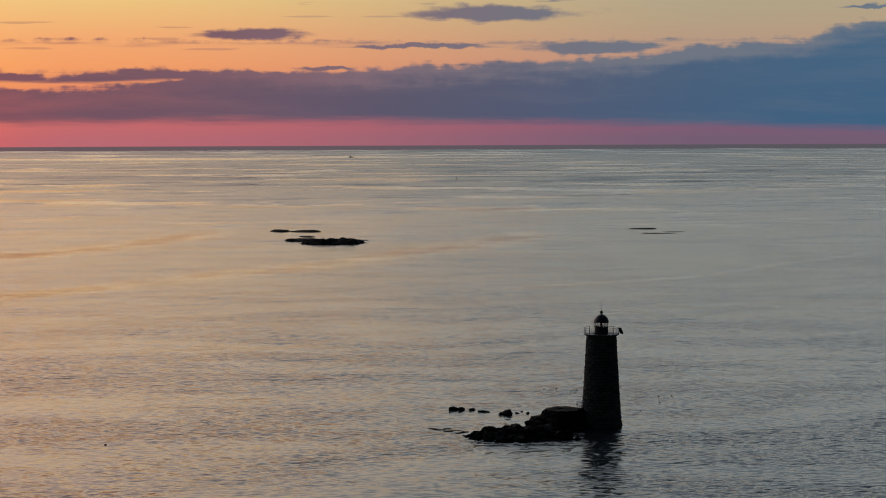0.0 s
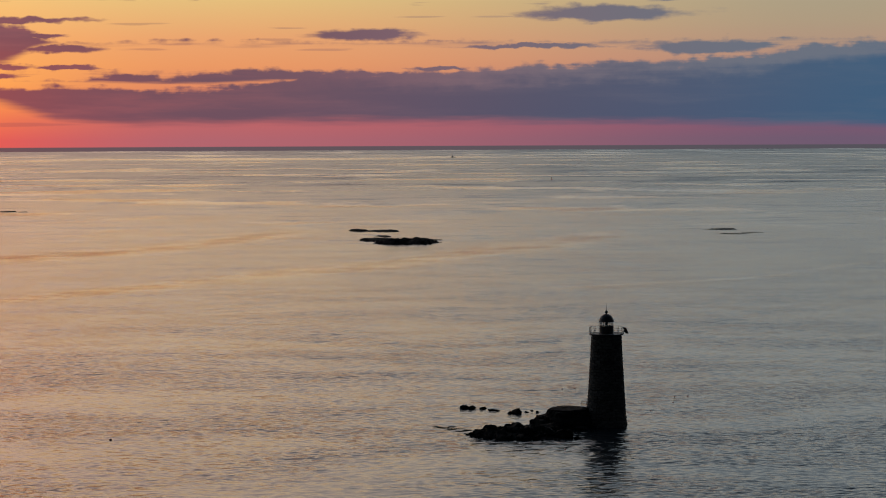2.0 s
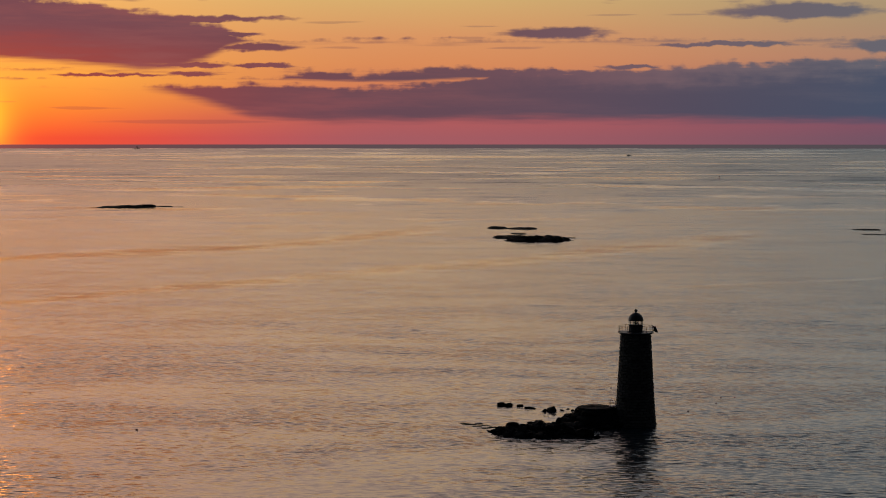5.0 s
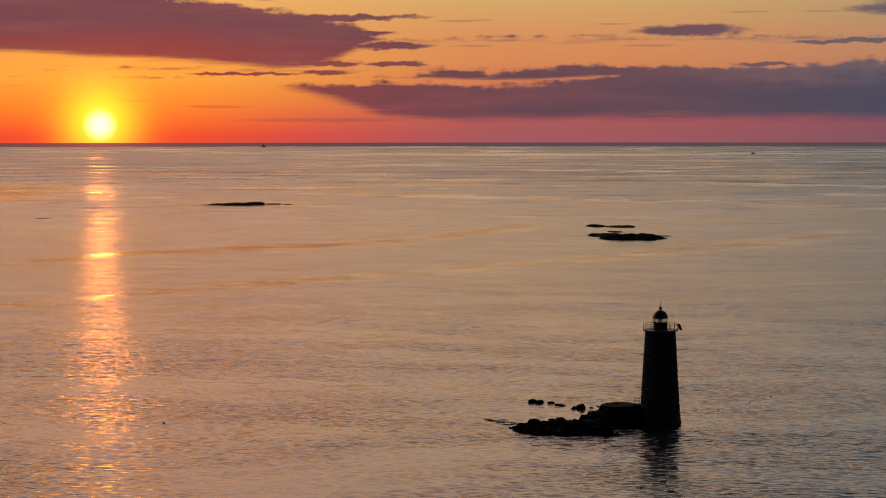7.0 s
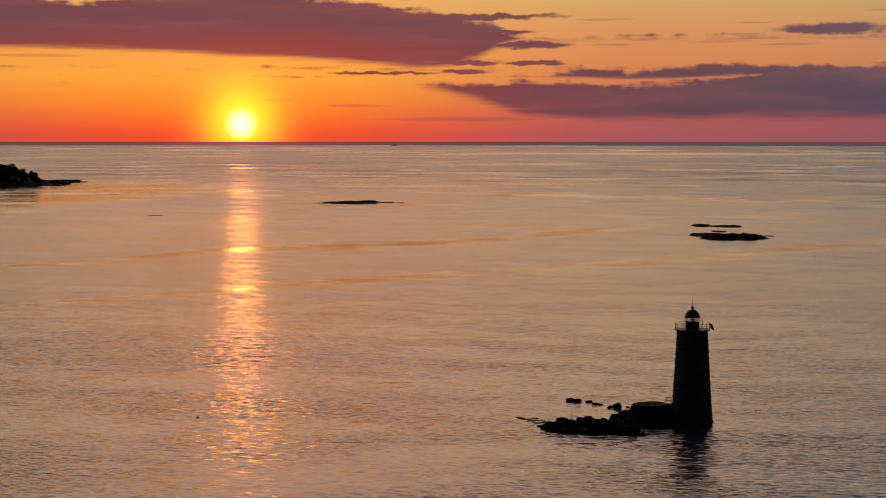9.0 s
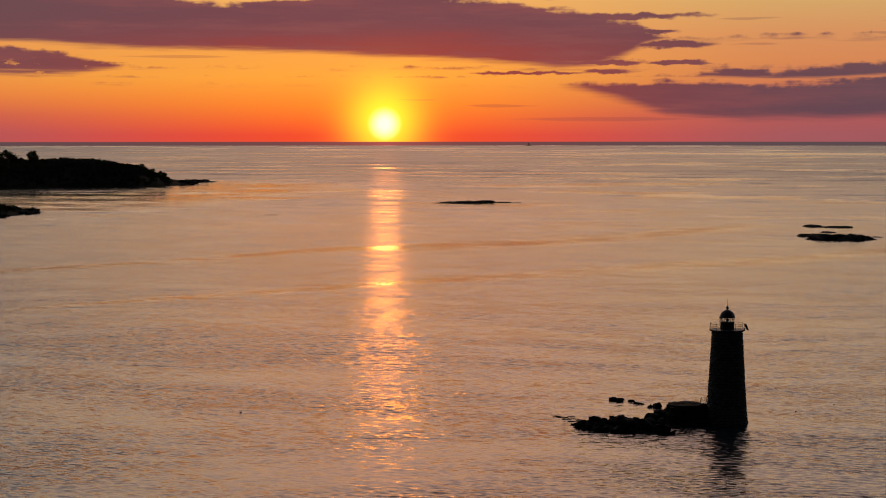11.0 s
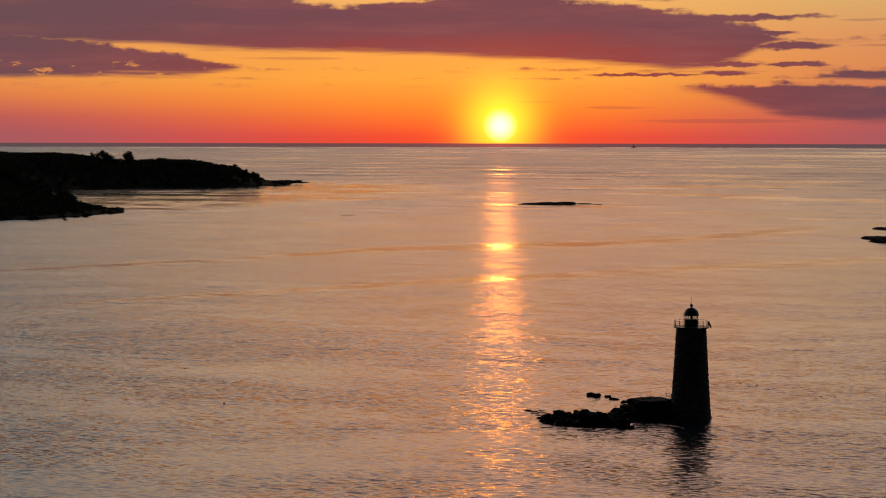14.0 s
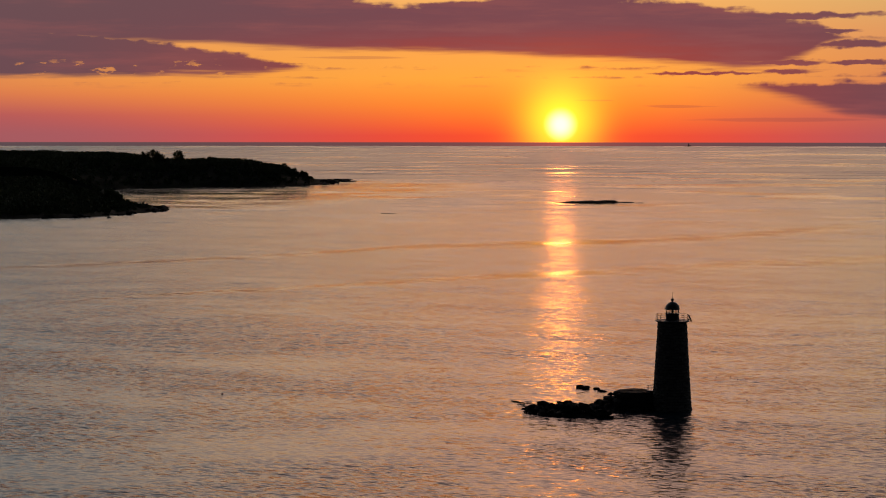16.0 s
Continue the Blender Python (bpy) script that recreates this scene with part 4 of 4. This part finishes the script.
far_light = tagged(empty("lighthouse", pose(-937.0, 4470.0, sea_at(-937.0, 4470.0)) @ Matrix.Diagonal((0.42, 0.42, 0.34, 1.0))), "distant slim lighthouse on a low islet at the horizon", "lighthouse")
part("islet", ledge_bm(40.0, 26.0, 5.0, 61, 40, 20), ROCK, far_light, "low bare islet")
part("tower", lathe([(3.2, 1.0), (2.8, 6.0), (2.3, 17.0), (2.9, 17.4), (2.9, 18.0), (1.7, 18.1), (1.7, 20.4), (2.0, 20.6), (0.3, 22.2)], 20), GRANITE, far_light)
part("keeper_house", box(bmesh.new(), (5.0, -3.0, 1.0), (13.0, 3.0, 7.0), 0.2), GRANITE, far_light)

buoy = tagged(empty("channel_buoy", pose(251.0, 2047.0, sea_at(251.0, 2047.0))), "dark steel channel buoy with a lattice top", "buoy")
part("float", lathe([(0.9, -0.6), (1.3, -0.2), (1.3, 0.5), (1.1, 0.7), (0.5, 0.75)], 20), BUOY_RED, buoy)
for i in range(4):
    a = math.pi / 4 + i * math.pi / 2
    part("strut", rod(bmesh.new(), (0.85 * math.cos(a), 0.85 * math.sin(a), 0.6), (0.25 * math.cos(a), 0.25 * math.sin(a), 3.0), 0.07), BUOY_RED, buoy)
part("top_mark", lathe([(0.5, 2.7), (0.55, 2.8), (0.5, 3.5), (0.1, 3.9)], 12), BUOY_RED, buoy)

boat = tagged(empty("fishing_boat", Matrix.Translation((247.0, 3634.0, sea_at(247.0, 3634.0))) @ pose(0, 0, 0, 0, 0, 176)), "small lobster boat under way far out", "boat")
bm = bmesh.new()
sections = []
for x, w, k, s in ((-5.0, 1.6, 0.2, 1.1), (-2.0, 1.9, -0.2, 1.1), (1.5, 1.8, -0.25, 1.3), (4.0, 1.1, 0.0, 1.7), (5.6, 0.08, 0.7, 2.1)):
    sections.append([bm.verts.new((x, -w, s)), bm.verts.new((x, -w * 0.8, k + 0.3)), bm.verts.new((x, 0, k)), bm.verts.new((x, w * 0.8, k + 0.3)), bm.verts.new((x, w, s))])
for a, b in zip(sections, sections[1:]):
    for i in range(4):
        bm.faces.new((a[i], a[i + 1], b[i + 1], b[i]))
    bm.faces.new((a[4], a[0], b[0], b[4]))
bm.faces.new(sections[0])
part("hull", bm, HULL, boat)
part("cabin", box(bmesh.new(), (0.2, -1.1, 1.1), (2.8, 1.1, 3.2), 0.15), HULL, boat)
part("mast", rod(bmesh.new(), (0.6, 0, 3.1), (0.6, 0, 5.2), 0.06), IRON, boat)

# lobster-pot buoys floating round the lighthouse
pot = tagged(empty("pot_buoy", pose(-95.0, -10.0, 0.0)), "small dark lobster-pot buoy afloat", "buoy", "lobster-pot buoys")
part("float", lathe([(0.05, -0.2), (0.2, -0.12), (0.26, 0.04), (0.2, 0.18), (0.05, 0.22)], 12), BUOY_RED, pot, "", True)
part("stick", rod(bmesh.new(), (0, 0, 0.2), (0.12, 0, 0.24), 0.02, 6), BARK, pot)
for x, y in ((-139.0, 39.0), (-128.0, 42.0), (4.0, 51.0), (5.6, 52.5), (-1.5, 54.0), (1.5, 55.0), (21.0, 39.0), (24.0, 39.5), (12.0, 18.0), (-12.0, -29.0), (19.0, 30.0)):
    copy_thing(pot, pose(x, y, 0.0, 4, -3, x * 7) @ Matrix.Diagonal((0.8, 0.8, 0.6, 1.0)))

# ---- single trees that stand out on the ridge and the points ----
def by_bearing(eye_x, eye_y, bearing, metres):
    return eye_x + metres * math.sin(radians(bearing)), eye_y + metres * math.cos(radians(bearing))


for bearing, metres, kind, size in ((-27.45, 2140.0, 4, 2.0), (-26.75, 2140.0, 1, 2.2), (-27.75, 2150.0, 2, 1.5), (-27.2, 2150.0, 3, 1.8)):
    x, y = by_bearing(69.9, -373.3, bearing, metres)
    tree(x, y, kind, size, "tall round-crowned tree standing above the wood")
for bearing, metres, kind, size in ((-23.35, 2140.0, 3, 1.3), (-23.12, 2135.0, 1, 1.15), (-23.6, 2145.0, 0, 1.1), (-22.98, 2130.0, 4, 0.95), (-28.75, 1480.0, 1, 1.3), (-28.42, 1480.0, 3, 1.25), (-29.1, 1480.0, 0, 1.25), (-29.5, 1470.0, 2, 1.2), (-28.58, 1495.0, 4, 1.1)):
    x, y = by_bearing(69.9, -373.3, bearing, metres)
    tree(x, y, kind, size, "wind-shaped scrubby tree near the point")

# ---- the tower's granite blocks, course by course ----
rest_v, rest_f = [], []
front = 0
for k in range(COURSES):
    z0 = FIRST + k * COURSE_H
    r0, r1 = tower_radius(z0), tower_radius(z0 + COURSE_H)
    n = max(12, round(2 * math.pi * r0 / 1.3))
    half = math.pi / n - 0.012 / r0
    g, c = 0.014, 0.09
    vs = []
    for depth, inset in ((-0.22, 0.0), (0.0, 0.0), (0.15, c)):
        for z, r in ((z0 + g + inset, r0), (z0 + COURSE_H - g - inset, r1)):
            for a in (-half + inset / r0, half - inset / r0):
                vs.append(((r + depth) * math.cos(a), (r + depth) * math.sin(a), z))
    fs = []
    for a in (0, 4):
        fs += [(a, a + 1, a + 5, a + 4), (a + 1, a + 3, a + 7, a + 5), (a + 3, a + 2, a + 6, a + 7), (a + 2, a, a + 4, a + 6)]
    fs.append((8, 9, 11, 10))
    me = bpy.data.meshes.new("granite_block")
    me.from_pydata(vs, [], fs)
    me.materials.append(GRANITE)
    rnd = random.Random(900 + k)
    for i in range(n):
        a = 2 * math.pi * (i + 0.5 * (k % 2)) / n
        push = rnd.uniform(-0.025, 0.03)
        m = Matrix.Rotation(a, 4, "Z") @ Matrix.Translation((push, 0, 0))
        if math.sin(a) < 0.08 and front < 300:
            share("granite_block", me, tower, m)
            front += 1
        else:
            q = len(rest_v)
            rest_v += [tuple(m @ Vector(v)) for v in vs]
            rest_f += [tuple(q + j for j in f) for f in fs]
me = bpy.data.meshes.new("granite_blocks")
me.from_pydata(rest_v, [], rest_f)
me.materials.append(GRANITE)
ob = new("granite_blocks", me)
ob.parent = tower
tagged(ob, "rough granite blocks round the far side", kind="stuff")
